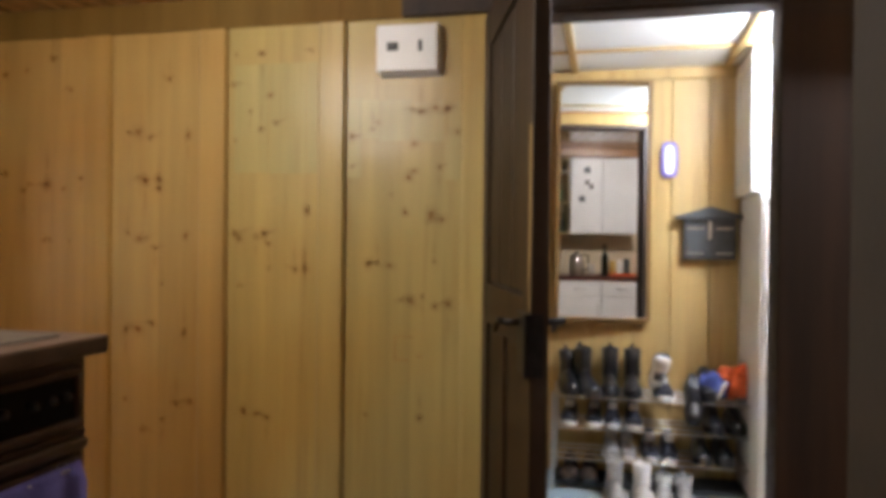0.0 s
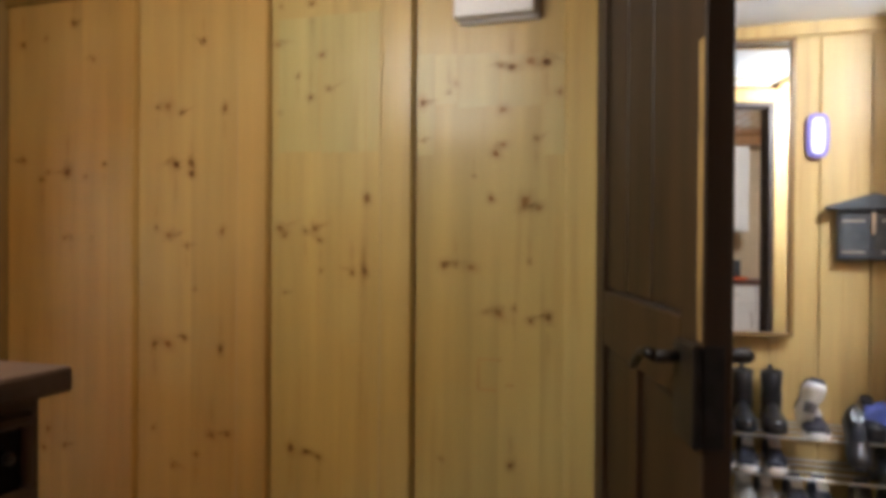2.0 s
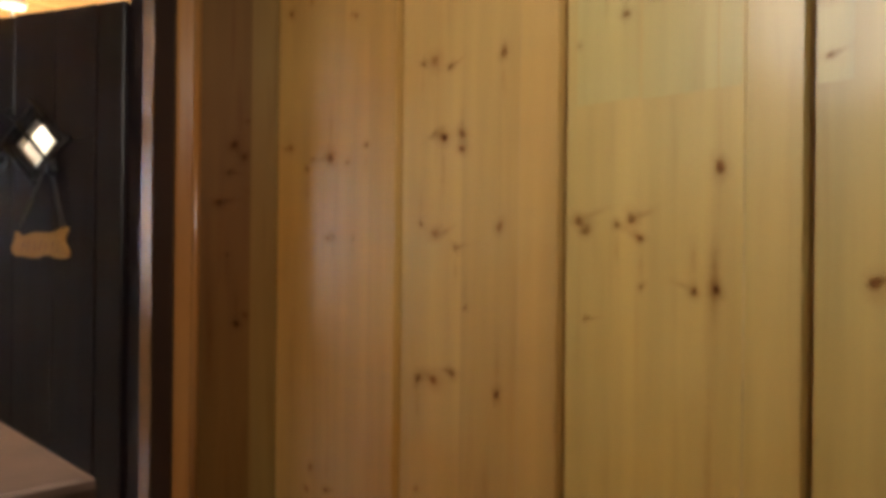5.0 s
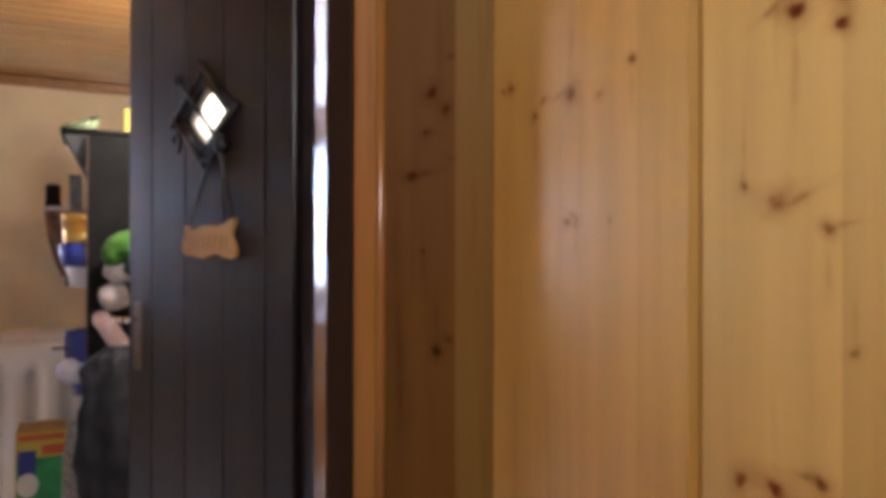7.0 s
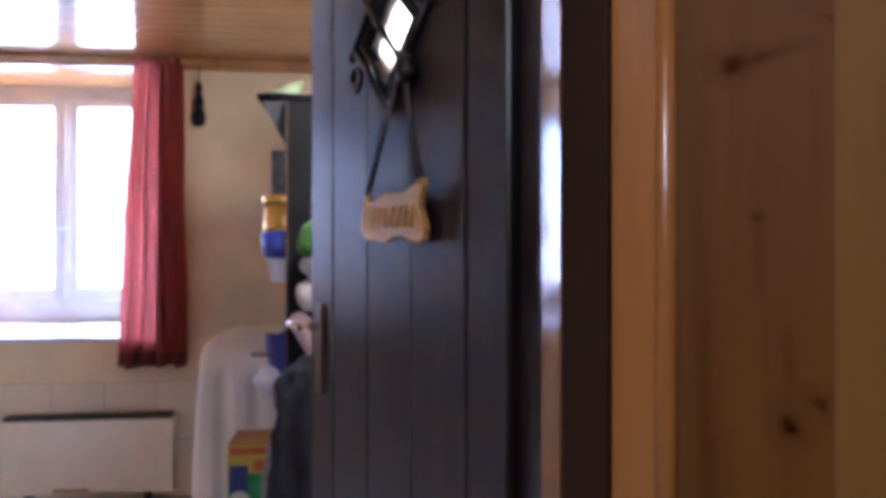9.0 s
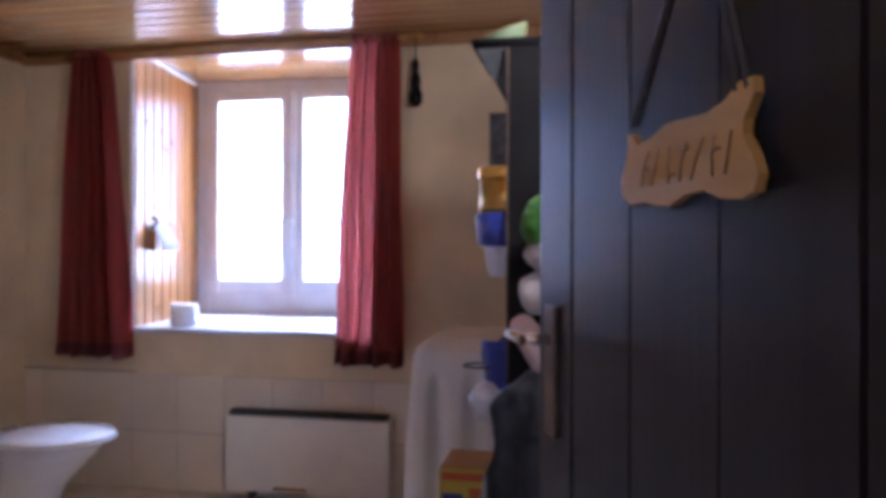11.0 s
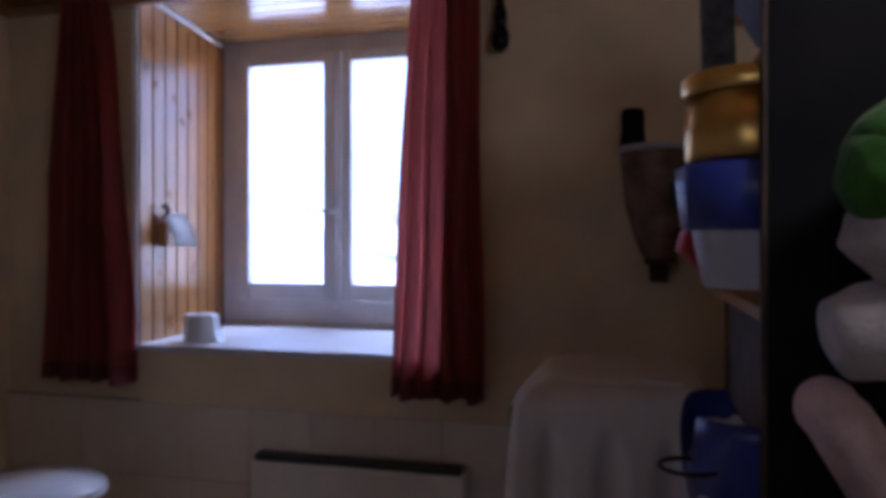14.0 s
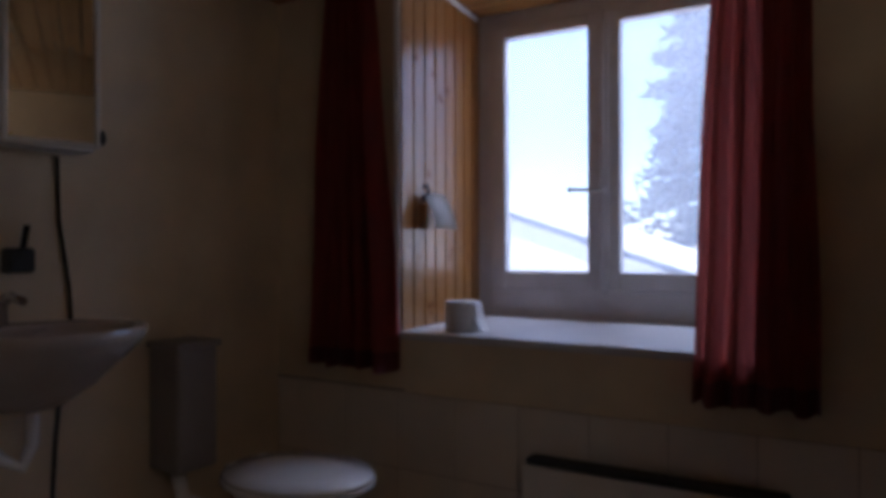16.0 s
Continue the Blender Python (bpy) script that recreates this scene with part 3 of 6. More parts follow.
pine_panel(2, -1.02, (-0.85, -0.70), -0.655, -0.545,
           [(-0.997, 1.784, 0.008), (-0.845, 1.743), (-0.925, 1.685, 0.005), (-0.823, 1.641), (-0.882, 1.618, 0.007), (-0.987, 1.576, 0.005), (-0.985, 1.222, 0.010), (-0.967, 1.203, 0.009), (-0.897, 1.214, 0.006),
            (-0.867, 1.225, 0.009), (-0.85, 1.189, 0.007), (-0.696, 1.311, 0.009), (-0.741, 1.092, 0.007), (-0.700, 1.098, 0.007), (-0.845, 1.096, 0.005), (-0.966, 1.029, 0.005), (-0.945, 0.554, 0.009), (-0.893, 0.547),
            (-0.85, 0.536), (-0.985, 1.9), (-0.88, 1.9), (-0.68, 1.9)],
           [(-0.703, 0.9, 1.34, 0.009, 0.34), (-0.711, 0.45, 1.1, 0.010, 0.24), (-0.78, 1.235, 1.265, 0.06, 0.16)])
pine_panel(3, -0.545, (-0.42, -0.295, -0.18), -0.115, -0.005,
           [(-0.522, 1.582), (-0.424, 1.631, 0.006), (-0.445, 1.607, 0.006), (-0.294, 1.672, 0.006), (-0.262, 1.665, 0.008), (-0.21, 1.679, 0.011), (-0.166, 1.673, 0.008), (-0.131, 1.59, 0.008), (-0.287, 1.551, 0.009),
            (-0.521, 1.474, 0.005), (-0.286, 1.454), (-0.307, 1.43, 0.008), (-0.194, 1.468, 0.006), (-0.319, 1.306, 0.008), (-0.223, 1.297, 0.013), (-0.184, 1.278, 0.008), (-0.369, 1.369, 0.004), (-0.455, 1.119, 0.009),
            (-0.421, 1.122, 0.006), (-0.374, 1.114, 0.009), (-0.21, 1.132, 0.005), (-0.295, 0.989, 0.011), (-0.252, 1.004, 0.005), (-0.205, 0.969, 0.009), (-0.157, 0.982, 0.009), (-0.46, 0.57), (-0.26, 0.57)],
           [(-0.292, 0.55, 1.45, 0.011, 0.34), (-0.187, 1.33, 1.74, 0.012, 0.36), (-0.21, 0.50, 1.20, 0.014, 0.32)])
for x0, x1, z0, z1 in ((-0.355, -0.350, 0.773, 0.86), (-0.353, -0.288, 0.857, 0.862), (-0.352, -0.300, 0.772, 0.778), (-0.275, -0.250, 0.788, 0.793)):
    part("tape_mark", box_bm(x0, x1, NORTH - 0.0005, NORTH + 0.002, z0, z1), KNOT_RING, wall_north, "faint outline of an old label")
for x0, x1, z0, z1 in ((-0.992, -0.852, 1.455, 1.86), (-0.848, -0.702, 1.45, 1.86), (-0.698, -0.658, 1.45, 1.86), (-0.54, -0.487, 1.432, 1.72), (-0.485, -0.422, 1.575, 1.715), (-0.418, -0.298, 1.562, 1.71),
                       (-0.292, -0.182, 1.558, 1.70), (-0.176, -0.118, 1.422, 1.695)):
    part("poster_mark", box_bm(x0, x1, NORTH - 0.0006, NORTH + 0.002, z0, z1), PINE_PALE, wall_north, "paler unfaded wood where a poster hung")
part("frieze", box_bm(-2.10, -0.005, 2.642, 2.671, WALL_TOP, CEIL + 0.019, 0.004), PINE_OLIVE, wall_north, "brown pine frieze board")
part("skirting", box_bm(-2.085, -0.005, 2.636, 2.671, 0.0, 0.08, 0.004), PINE_RED, wall_north)
# knots in the boards of the window recess
d = Vector((GX - WX, GY0 - RY0)).normalized()
span = math.hypot(GX - WX, GY0 - RY0)
marks = stain_bm([(f * span, SILL_Z + h * (CEIL - SILL_Z), 1.6 * r, 1.6 * r, 0.9, 0.0) for f, h, r in (
    (0.06, 0.80, 0.007), (0.145, 0.76, 0.010), (0.34, 0.74, 0.009), (0.42, 0.68, 0.009), (0.445, 0.67, 0.007), (0.52, 0.71, 0.011), (0.29, 0.44, 0.010),
    (0.41, 0.37, 0.009), (0.445, 0.38, 0.006), (0.55, 0.20, 0.009), (0.58, 0.22, 0.007), (0.29, 0.055, 0.008), (0.315, 0.035, 0.006), (0.33, 0.06, 0.006), (0.07, 0.23, 0.006), (0.19, 0.20, 0.006))])
marks.transform(Matrix(((d.x, 0.13, 0, WX + 0.13 * 0.0152), (d.y, -0.99, 0, RY0 + 0.99 * 0.0152), (0, 0, 1, 0), (0, 0, 0, 1))))
part("knots", marks, STAIN, lining, "dark knots in the recess boards")
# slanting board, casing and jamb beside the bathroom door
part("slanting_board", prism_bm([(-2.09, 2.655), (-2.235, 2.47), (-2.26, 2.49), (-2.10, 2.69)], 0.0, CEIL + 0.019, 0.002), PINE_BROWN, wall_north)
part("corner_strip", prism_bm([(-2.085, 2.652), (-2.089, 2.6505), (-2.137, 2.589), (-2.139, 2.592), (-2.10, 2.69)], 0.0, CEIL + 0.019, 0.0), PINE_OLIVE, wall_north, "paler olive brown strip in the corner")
marks = stain_bm(spaced(knot_spots([(0.065, 1.33, 0.006), (0.10, 1.44, 0.010), (0.13, 1.475, 0.010), (0.145, 1.39, 0.006), (0.120, 0.93, 0.008), (0.092, 0.955, 0.006), (0.175, 1.30, 0.010), (0.09, 1.55, 0.005), (0.15, 1.14, 0.004)], 9)
                 + [(0.20, 0.9, 0.012, 0.2, 0.3, 0.0)]))
marks.transform(Matrix(((-0.617, -0.787, 0, -2.0899), (-0.787, 0.617, 0, 2.6536), (0, 0, 1, 0), (0, 0, 0, 1))))
marks.transform(Matrix.Translation((0.0009, -0.0008, 0)))
part("knots", marks, STAIN, wall_north, "small dark pine knots")
door_frame = tagged(new("door_frame_bath"), "pine door casing and jamb of the bathroom doorway", "door frame", kind="structure")
part("casing", prism_bm([(-2.235, 2.468), (-2.279, 2.412), (-2.315, 2.44), (-2.315, 2.50), (-2.262, 2.495)], 0.0, CEIL + 0.019, 0.011), PINE_CASING, door_frame)
part("casing_bead", tube_bm([(-2.2385, 2.462, 0.0), (-2.2385, 2.462, CEIL + 0.019)], 0.012, 14), PINE_CASING, door_frame)
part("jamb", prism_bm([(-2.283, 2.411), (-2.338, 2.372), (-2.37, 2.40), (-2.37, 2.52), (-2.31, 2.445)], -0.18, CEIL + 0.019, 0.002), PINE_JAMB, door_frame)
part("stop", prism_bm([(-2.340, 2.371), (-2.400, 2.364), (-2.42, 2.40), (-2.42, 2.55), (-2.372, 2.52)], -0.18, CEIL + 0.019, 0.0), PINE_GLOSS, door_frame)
part("hinge_strip", prism_bm([(-2.404, 2.370), (-2.47, 2.352), (-2.48, 2.45), (-2.43, 2.56)], -0.18, CEIL, 0.0), BLACK_WOOD, door_frame)
part("rear_casing", box_bm(-2.60, -2.42, 2.43, 2.74, -0.18, CEIL - 0.002, 0.003), PINE_RED, door_frame)
part("west_jamb", box_bm(-2.42, -2.28, BD0, BD0 + 0.03, -0.18, 1.97, 0.003), PINE_RED, door_frame)
part("threshold", box_bm(-2.43, -2.29, BD0 + 0.03, 2.37, -0.17, 0.006, 0.004), PINE_RED, door_frame)

# hall doorway frame: dark on the room side, pale pine on the hall side
hall_frame = tagged(new("door_frame_hall"), "dark stained door frame between room and hall", "door frame", kind="structure")
part("right_casing", box_bm(DOOR_R + 0.0, 1.135, 2.618, 2.655, 0.0, CEIL + 0.019, 0.005), FRAME_WOOD, hall_frame)
part("right_jamb", box_bm(DOOR_R, DOOR_R + 0.03, 2.656, 2.765, 0.0, DOOR_H, 0.003), FRAME_WOOD, hall_frame)
part("left_jamb", box_bm(DOOR_L - 0.03, DOOR_L, 2.672, 2.765, 0.0, DOOR_H, 0.003), FRAME_WOOD, hall_frame)
part("head", box_bm(DOOR_L - 0.03, DOOR_R + 0.03, 2.656, 2.765, DOOR_H, DOOR_H + 0.03, 0.003), FRAME_WOOD, hall_frame)
part("head_casing", box_bm(-0.33, DOOR_R - 0.002, 2.615, 2.641, DOOR_H + 0.012, CEIL + 0.019, 0.004), FRAME_WOOD, hall_frame)
for x0, x1, z0, z1 in ((DOOR_L - 0.10, DOOR_L - 0.03, 0, DOOR_H + 0.10), (DOOR_R + 0.03, DOOR_R + 0.10, 0, DOOR_H + 0.10), (DOOR_L - 0.03, DOOR_R + 0.03, DOOR_H + 0.03, DOOR_H + 0.10)):
    part("hall_casing", box_bm(x0, x1, 2.751, 2.772, z0, z1, 0.003), PINE_HALL, hall_frame)


# ---- doors ----
def lever_bm(side, length=0.115, down=0.0):
    """A lever with its neck, from the leaf's face at y = 0 outwards along y * side, pointing towards -x."""
    return joined(tube_bm([(0, 0, 0), (0, side * 0.045, 0)], 0.010), tube_bm([(0, side * 0.045, 0), (-0.03, side * 0.052, 0.002), (-0.07, side * 0.05, -0.004), (-length, side * 0.05, -0.012 - down)], 0.009, 8, 0.8))


# the hall door: hinged on its left, swung into the room
hx, hy, ex, ey = -0.024, 2.580, 0.220, 1.765
L1 = math.hypot(ex - hx, ey - hy)
hall_door = thing("door_hall", (hx, hy, 0.01), "dark stained panelled wooden door standing open into the room", "door", turn=math.degrees(math.atan2(ey - hy, ex - hx)))
H1 = 1.955
st = 0.11
part("frame", joined(box_bm(0, st, 0, 0.042, 0, H1, 0.003), box_bm(L1 - st, L1, 0, 0.042, 0, H1, 0.003), box_bm(st, L1 - st, 0.001, 0.041, 0, 0.2, 0.003),
     box_bm(st, L1 - st, 0.001, 0.041, 0.93, 1.06, 0.003), box_bm(st, L1 - st, 0.001, 0.041, H1 - 0.12, H1, 0.003), box_bm(0.385, 0.455, 0.001, 0.041, 0.2, 0.93, 0.003)), DARK_WOOD, hall_door)
for x0, x1, z0, z1 in ((st, 0.385, 0.2, 0.93), (0.455, L1 - st, 0.2, 0.93)):
    part("panel", box_bm(x0 + 0.004, x1 - 0.004, 0.010, 0.032, z0 + 0.004, z1 - 0.004, 0.008), DARK_WOOD, hall_door)
k = 3
w = (L1 - 2 * st) / k
for i in range(k):
    part("plank", box_bm(st + i * w + 0.003, st + (i + 1) * w - 0.003, 0.009, 0.033, 1.064, H1 - 0.124, 0.006), DARK_WOOD, hall_door)
plate = part("rim_lock", box_bm(L1 - 0.10, L1 + 0.003, -0.014, 0.0, 0.885, 1.03, 0.003), IRON, hall_door, "black iron rim lock")
part("edge_plate", box_bm(L1 + 0.0005, L1 + 0.003, 0.0005, 0.03, 0.885, 1.03, 0.001), IRON, hall_door)
part("lock_plate", box_bm(L1 - 0.10, L1 - 0.018, 0.0425, 0.046, 0.86, 1.04, 0.002), IRON, hall_door)
for side, y in ((-1, -0.003), (1, 0.045)):
    bm = lever_bm(side, 0.12, 0.022)
    bm.transform(Matrix.Translation((L1 - 0.07, y, 1.005)))
    part("lever", bm, IRON, plate)
part("worn_edge", prism_bm([(L1 - 0.026, 0.001), (L1 - 0.026, -0.0010), (L1 - 0.004, -0.0010), (L1 - 0.004, 0.001)][::-1], 1.035, 1.46), material("worn_bare_wood", (0.46, 0.31, 0.11), 0.7, spread=0.3, scale=14, stretch=(1, 1, 0.3)), hall_door, "bare wood where the edge has worn")

# the bathroom door: upright dark boards, hinged on the pine side
hx, hy, ex, ey = -2.482, 2.366, -3.2085, 2.048
L2 = math.hypot(ex - hx, ey - hy)
bath_door = thing("door_bath", (hx, hy, BATH_Z + 0.01), "dark stained plank door with a small diamond window, standing open", "door", turn=math.degrees(math.atan2(ey - hy, ex - hx)))
H2 = 1.935 - BATH_Z - 0.01
cuts = [0.0, 0.114, 0.291, 0.473, 0.655, L2]
d0, d1, dw, dh = 0.374, 1.672, 0.097, 0.088


def door_plank(a, b):
    """One board, with the diamond hole cut away where it crosses it."""
    return box_bm(a + 0.002, b - 0.002, 0.0, 0.034, 0, H2, 0.004)


for a, b in zip(cuts, cuts[1:]):
    lo, hi = max(a, d0 - dw), min(b, d0 + dw)
    if lo >= hi:
        part("plank", door_plank(a, b), BLACK_WOOD, bath_door)
        continue
    span = lambda x: max(0.0, dh * (1 - abs(x - d0) / dw))
    xs = sorted({a + 0.002, b - 0.002, lo + 0.002, hi - 0.002, *([d0] if lo < d0 < hi else [])})
    pieces = []
    for u, v in zip(xs, xs[1:]):
        for sign in (1, -1):
            zc = (d1 + sign * span(u), d1 + sign * span(v))
            ze = H2 if sign > 0 else 0.0
            bm = bmesh.new()
            ring = [(u, zc[0]), (v, zc[1]), (v, ze), (u, ze)]
            f = [bm.verts.new((x, 0.0, z)) for x, z in ring]
            g = [bm.verts.new((x, 0.034, z)) for x, z in ring]
            bm.faces.new(f), bm.faces.new(g[::-1])
            for i in range(4):
                bm.faces.new((f[i], g[i], g[(i + 1) % 4], f[(i + 1) % 4]))
            bmesh.ops.recalc_face_normals(bm, faces=bm.faces[:])
            pieces.append(bm)
    part("plank", joined(*pieces), BLACK_WOOD, bath_door)


def bar(p, q, r, y=0.0):
    return tube_bm([(p[0], y, p[1]), (q[0], y, q[1])], r, 6)


# faces: y > 0 is the side towards the room once turned
FACE = 0.036
dia = [(d0, d1 + 0.100), (d0 + 0.110, d1), (d0, d1 - 0.100), (d0 - 0.110, d1)]
out = [(d0 + (x - d0) * 1.27, d1 + (z - d1) * 1.27) for x, z in dia]
frame_bm = joined(*[bar(out[i], ((out[(i + 1) % 4][0] * 1.12 - out[i][0] * 0.12), (out[(i + 1) % 4][1] * 1.12 - out[i][1] * 0.12)), 0.009, FACE + 0.006) for i in range(4)],
                  *[bar(dia[i], dia[(i + 1) % 4], 0.009, FACE + 0.001) for i in range(4)])
dw_frame = part("diamond_frame", frame_bm, IRON, bath_door, "black diamond lattice frame")
bm = bmesh.new()
f = [bm.verts.new((x, 0.020, z)) for x, z in dia]
g = [bm.verts.new((x, 0.025, z)) for x, z in dia]
bm.faces.new(f), bm.faces.new(g[::-1])
for i in range(4):
    bm.faces.new((f[i], g[i], g[(i + 1) % 4], f[(i + 1) % 4]))
bmesh.ops.recalc_face_normals(bm, faces=bm.faces[:])
pane = part("pane", bm, FROST, dw_frame, "bright frosted glass")
pane.visible_shadow = False
part("lattice_bar", joined(bar((d0 + 0.115, d1 + 0.108), (d0 - 0.095, d1 - 0.090), 0.006, FACE + 0.012), blob_bm((d0 + 0.115, FACE + 0.012, d1 + 0.108), (0.014, 0.014, 0.014)),
     blob_bm((d0 - 0.095, FACE + 0.014, d1 - 0.088), (0.022, 0.018, 0.024), 0.3, 3)), IRON, dw_frame)
part("hook", tube_bm([(d0 + 0.125 + 0.02 * math.cos(a), FACE + 0.01, d1 - 0.062 + 0.025 * math.sin(a)) for a in [0.3 * i for i in range(17)]], 0.005, 6), IRON, dw_frame)
plate = part("lock_plate", joined(box_bm(L2 - 0.085, L2 - 0.040, FACE - 0.001, FACE + 0.004, 0.955, 1.157, 0.002), box_bm(L2 - 0.085, L2 - 0.040, -0.004, 0.0, 0.955, 1.157, 0.002)), BRONZE, bath_door, "worn bronze plate")
for side, y in ((1, FACE), (-1, 0.0)):
    bm = joined(tube_bm([(0, 0, 0), (0, side * 0.045, 0)], 0.009), tube_bm([(0, side * 0.045, 0), (0.04, side * 0.052, 0.004), (0.088, side * 0.047, 0.002)], 0.009, 8, 0.75)) if side > 0 else joined(tube_bm([(0, 0, 0), (0, -0.04, 0)], 0.009), tube_bm([(0, -0.04, 0), (-0.11, -0.045, 0)], 0.009))
    bm.transform(Matrix.Translation((L2 - 0.062, y, 1.104)))
    part("lever", bm, CHROME, plate)
# the shaped wooden sign hangs from the diamond by a cord
sign = thing("wooden_sign", (hx, hy, BATH_Z + 0.01), "flat pale wooden sign in a wavy shape hung on a cord", "sign", turn=math.degrees(math.atan2(ey - hy, ex - hx)))
sx, sz = 0.326, 1.190 - BATH_Z - 0.01
outline = [(0.112, 0.040), (0.102, 0.038), (0.090, 0.024), (0.060, 0.028), (0.030, 0.038), (0.0, 0.038), (-0.045, 0.036), (-0.075, 0.043), (-0.095, 0.055), (-0.116, 0.056), (-0.118, 0.042), (-0.104, 0.022),
           (-0.102, 0.008), (-0.116, -0.010), (-0.124, -0.028), (-0.118, -0.043), (-0.100, -0.048), (-0.070, -0.046), (-0.040, -0.036), (-0.010, -0.038), (0.020, -0.048), (0.050, -0.046), (0.075, -0.040), (0.105, -0.042),
           (0.124, -0.030), (0.128, -0.014), (0.118, 0.004), (0.112, 0.018)]
bm = bmesh.new()
f = [bm.verts.new((sx + x, FACE + 0.010, sz + z - 0.022)) for x, z in outline]
g = [bm.verts.new((sx + x, FACE + 0.020, sz + z - 0.022)) for x, z in outline]
bm.faces.new(f), bm.faces.new(g[::-1])
for i in range(len(f)):
    bm.faces.new((f[i], g[i], g[(i + 1) % len(f)], f[(i + 1) % len(f)]))
bmesh.ops.recalc_face_normals(bm, faces=bm.faces[:])
board = part("board", bm, SIGN_WOOD, sign)
strokes = [tube_bm([(sx + 0.078 - 0.026 * i + 0.006 * math.sin(2.1 * i), FACE + 0.0202, sz - 0.046), (sx + 0.074 - 0.026 * i, FACE + 0.0202, sz - 0.026), (sx + 0.066 - 0.026 * i - 0.005 * math.cos(1.7 * i), FACE + 0.0202, sz - 0.008)], 0.0016, 5) for i in range(7)]
strokes += [tube_bm([(sx + 0.078 - 0.026 * i, FACE + 0.0202, sz - 0.028 + 0.012 * math.sin(2.6 * i)), (sx + 0.060 - 0.026 * i, FACE + 0.0202, sz - 0.026 + 0.012 * math.sin(2.6 * i))], 0.0014, 5) for i in (0, 2, 3, 5)]
part("lettering", joined(*strokes), material("faint_burnt_letters", (0.22, 0.11, 0.04), 0.6, spread=0.2), board, "faint unreadable burnt letters")
part("cord", joined(*[tube_bm([(sx + s, FACE + 0.018, sz + 0.026), (sx - 0.02 + s * 0.22, FACE + 0.012, sz + 0.20), (sx - 0.022, FACE + 0.014, sz + 0.24)], 0.0036, 6) for s in (-0.108, -0.092, 0.104, 0.094)],
     blob_bm((sx - 0.045, FACE + 0.015, sz + 0.235), (0.014, 0.014, 0.018), 0.3, 4)), ROPE, sign, "dark cord with a knot")

# ---- room: fuse box and cooker ----
fuse = thing("wall_box", (-0.305, NORTH, 1.88), "white plastic box fixed to the pine wall", "wall box")
part("body", box_bm(-0.112, 0.112, -0.055, -0.012, -0.082, 0.085, 0.010, 2), PLASTIC_WHITE, fuse)
part("base", box_bm(-0.106, 0.120, -0.018, 0.0, -0.09, 0.08, 0.004), WHITE, fuse)
for x0, x1, z0, z1 in ((-0.072, -0.03, -0.008, 0.022), (0.042, 0.056, -0.012, 0.026)):
    part("slot", box_bm(x0, x1, -0.0566, -0.054, z0, z1, 0.001), SLATE, fuse)

cooker = thing("range_cooker", (-0.80, 1.62, 0.0), "dark brown kitchen range with black glass control panel", "cooker")
CX = -0.60
part("body", joined(box_bm(CX, -0.012, -1.0, 0.0, 0.0, 0.93, 0.006)), COOKER, cooker)
part("top", box_bm(CX, 0.038, -1.02, 0.018, 0.931, 0.975, 0.008, 2), COOKER, cooker, "dark brown top with overhanging edge")
part("hob", box_bm(CX + 0.05, -0.03, -0.95, -0.06, 0.973, 0.982, 0.004), COOKER_TOP, cooker, "dull grey hob plate")
for i, y in enumerate((-0.28, -0.72)):
    b = lathe_bm([(0.09, 0.982), (0.09, 0.99), (0.02, 0.992)], 20)
    b.transform(Matrix.Translation((-0.3, y, 0.0)))
    part("burner", b, IRON, cooker)


def moulding(y0, y1, z0, z1, wdt, x0, x1):
    return joined(box_bm(x0, x1, y0, y1, z0, z0 + wdt, 0.005), box_bm(x0, x1, y0, y1, z1 - wdt, z1, 0.005), box_bm(x0, x1 - 0.001, y0, y0 + wdt, z0 + wdt, z1 - wdt, 0.005), box_bm(x0, x1 - 0.001, y1 - wdt, y1, z0 + wdt, z1 - wdt, 0.005))


panel = part("control_panel", moulding(-0.97, -0.025, 0.765, 0.905, 0.02, -0.013, 0.004), COOKER, cooker, "brown moulded surround")
part("glass", box_bm(-0.0125, -0.006, -0.95, -0.045, 0.785, 0.885), COOKER_GLASS, panel, "black control glass")
for y in (-0.07, -0.115, -0.17, -0.25):
    b = lathe_bm([(0.010, 0.0), (0.010, 0.010), (0.007, 0.012)], 14)
    b.transform(pose(-0.006, y, 0.84, 0, 90, 0))
    part("knob", b, SLATE, panel)
    # knob highlight modelled as a tiny chrome dot
    b = lathe_bm([(0.004, 0.0), (0.003, 0.003)], 8)
    b.transform(pose(0.0085, y, 0.846, 0, 90, 0))
    part("glint", b, CHROME, panel)
door = part("oven_door", moulding(-0.97, -0.025, 0.12, 0.70, 0.022, -0.013, 0.002), COOKER, cooker)
part("ledge", box_bm(-0.013, 0.006, -0.985, -0.01, 0.712, 0.738, 0.005), COOKER, cooker)
part("ledge", box_bm(-0.013, -0.002, -0.985, -0.01, 0.744, 0.757, 0.003), COOKER, cooker)
part("window", box_bm(-0.0128, -0.006, -0.95, -0.046, 0.142, 0.678), COOKER_GLASS, door, "black oven glass")
part("rail", tube_bm([(-0.01, -0.9, 0.690), (0.035, -0.9, 0.690), (0.035, -0.1, 0.690), (-0.01, -0.1, 0.690)], 0.008), STEEL, door)
towel = thing("hand_towel", (-0.765, 1.44, 0.690), "lavender blue towel hung over the oven rail", "towel")
bm = bmesh.new()
cols = 15
grid = []
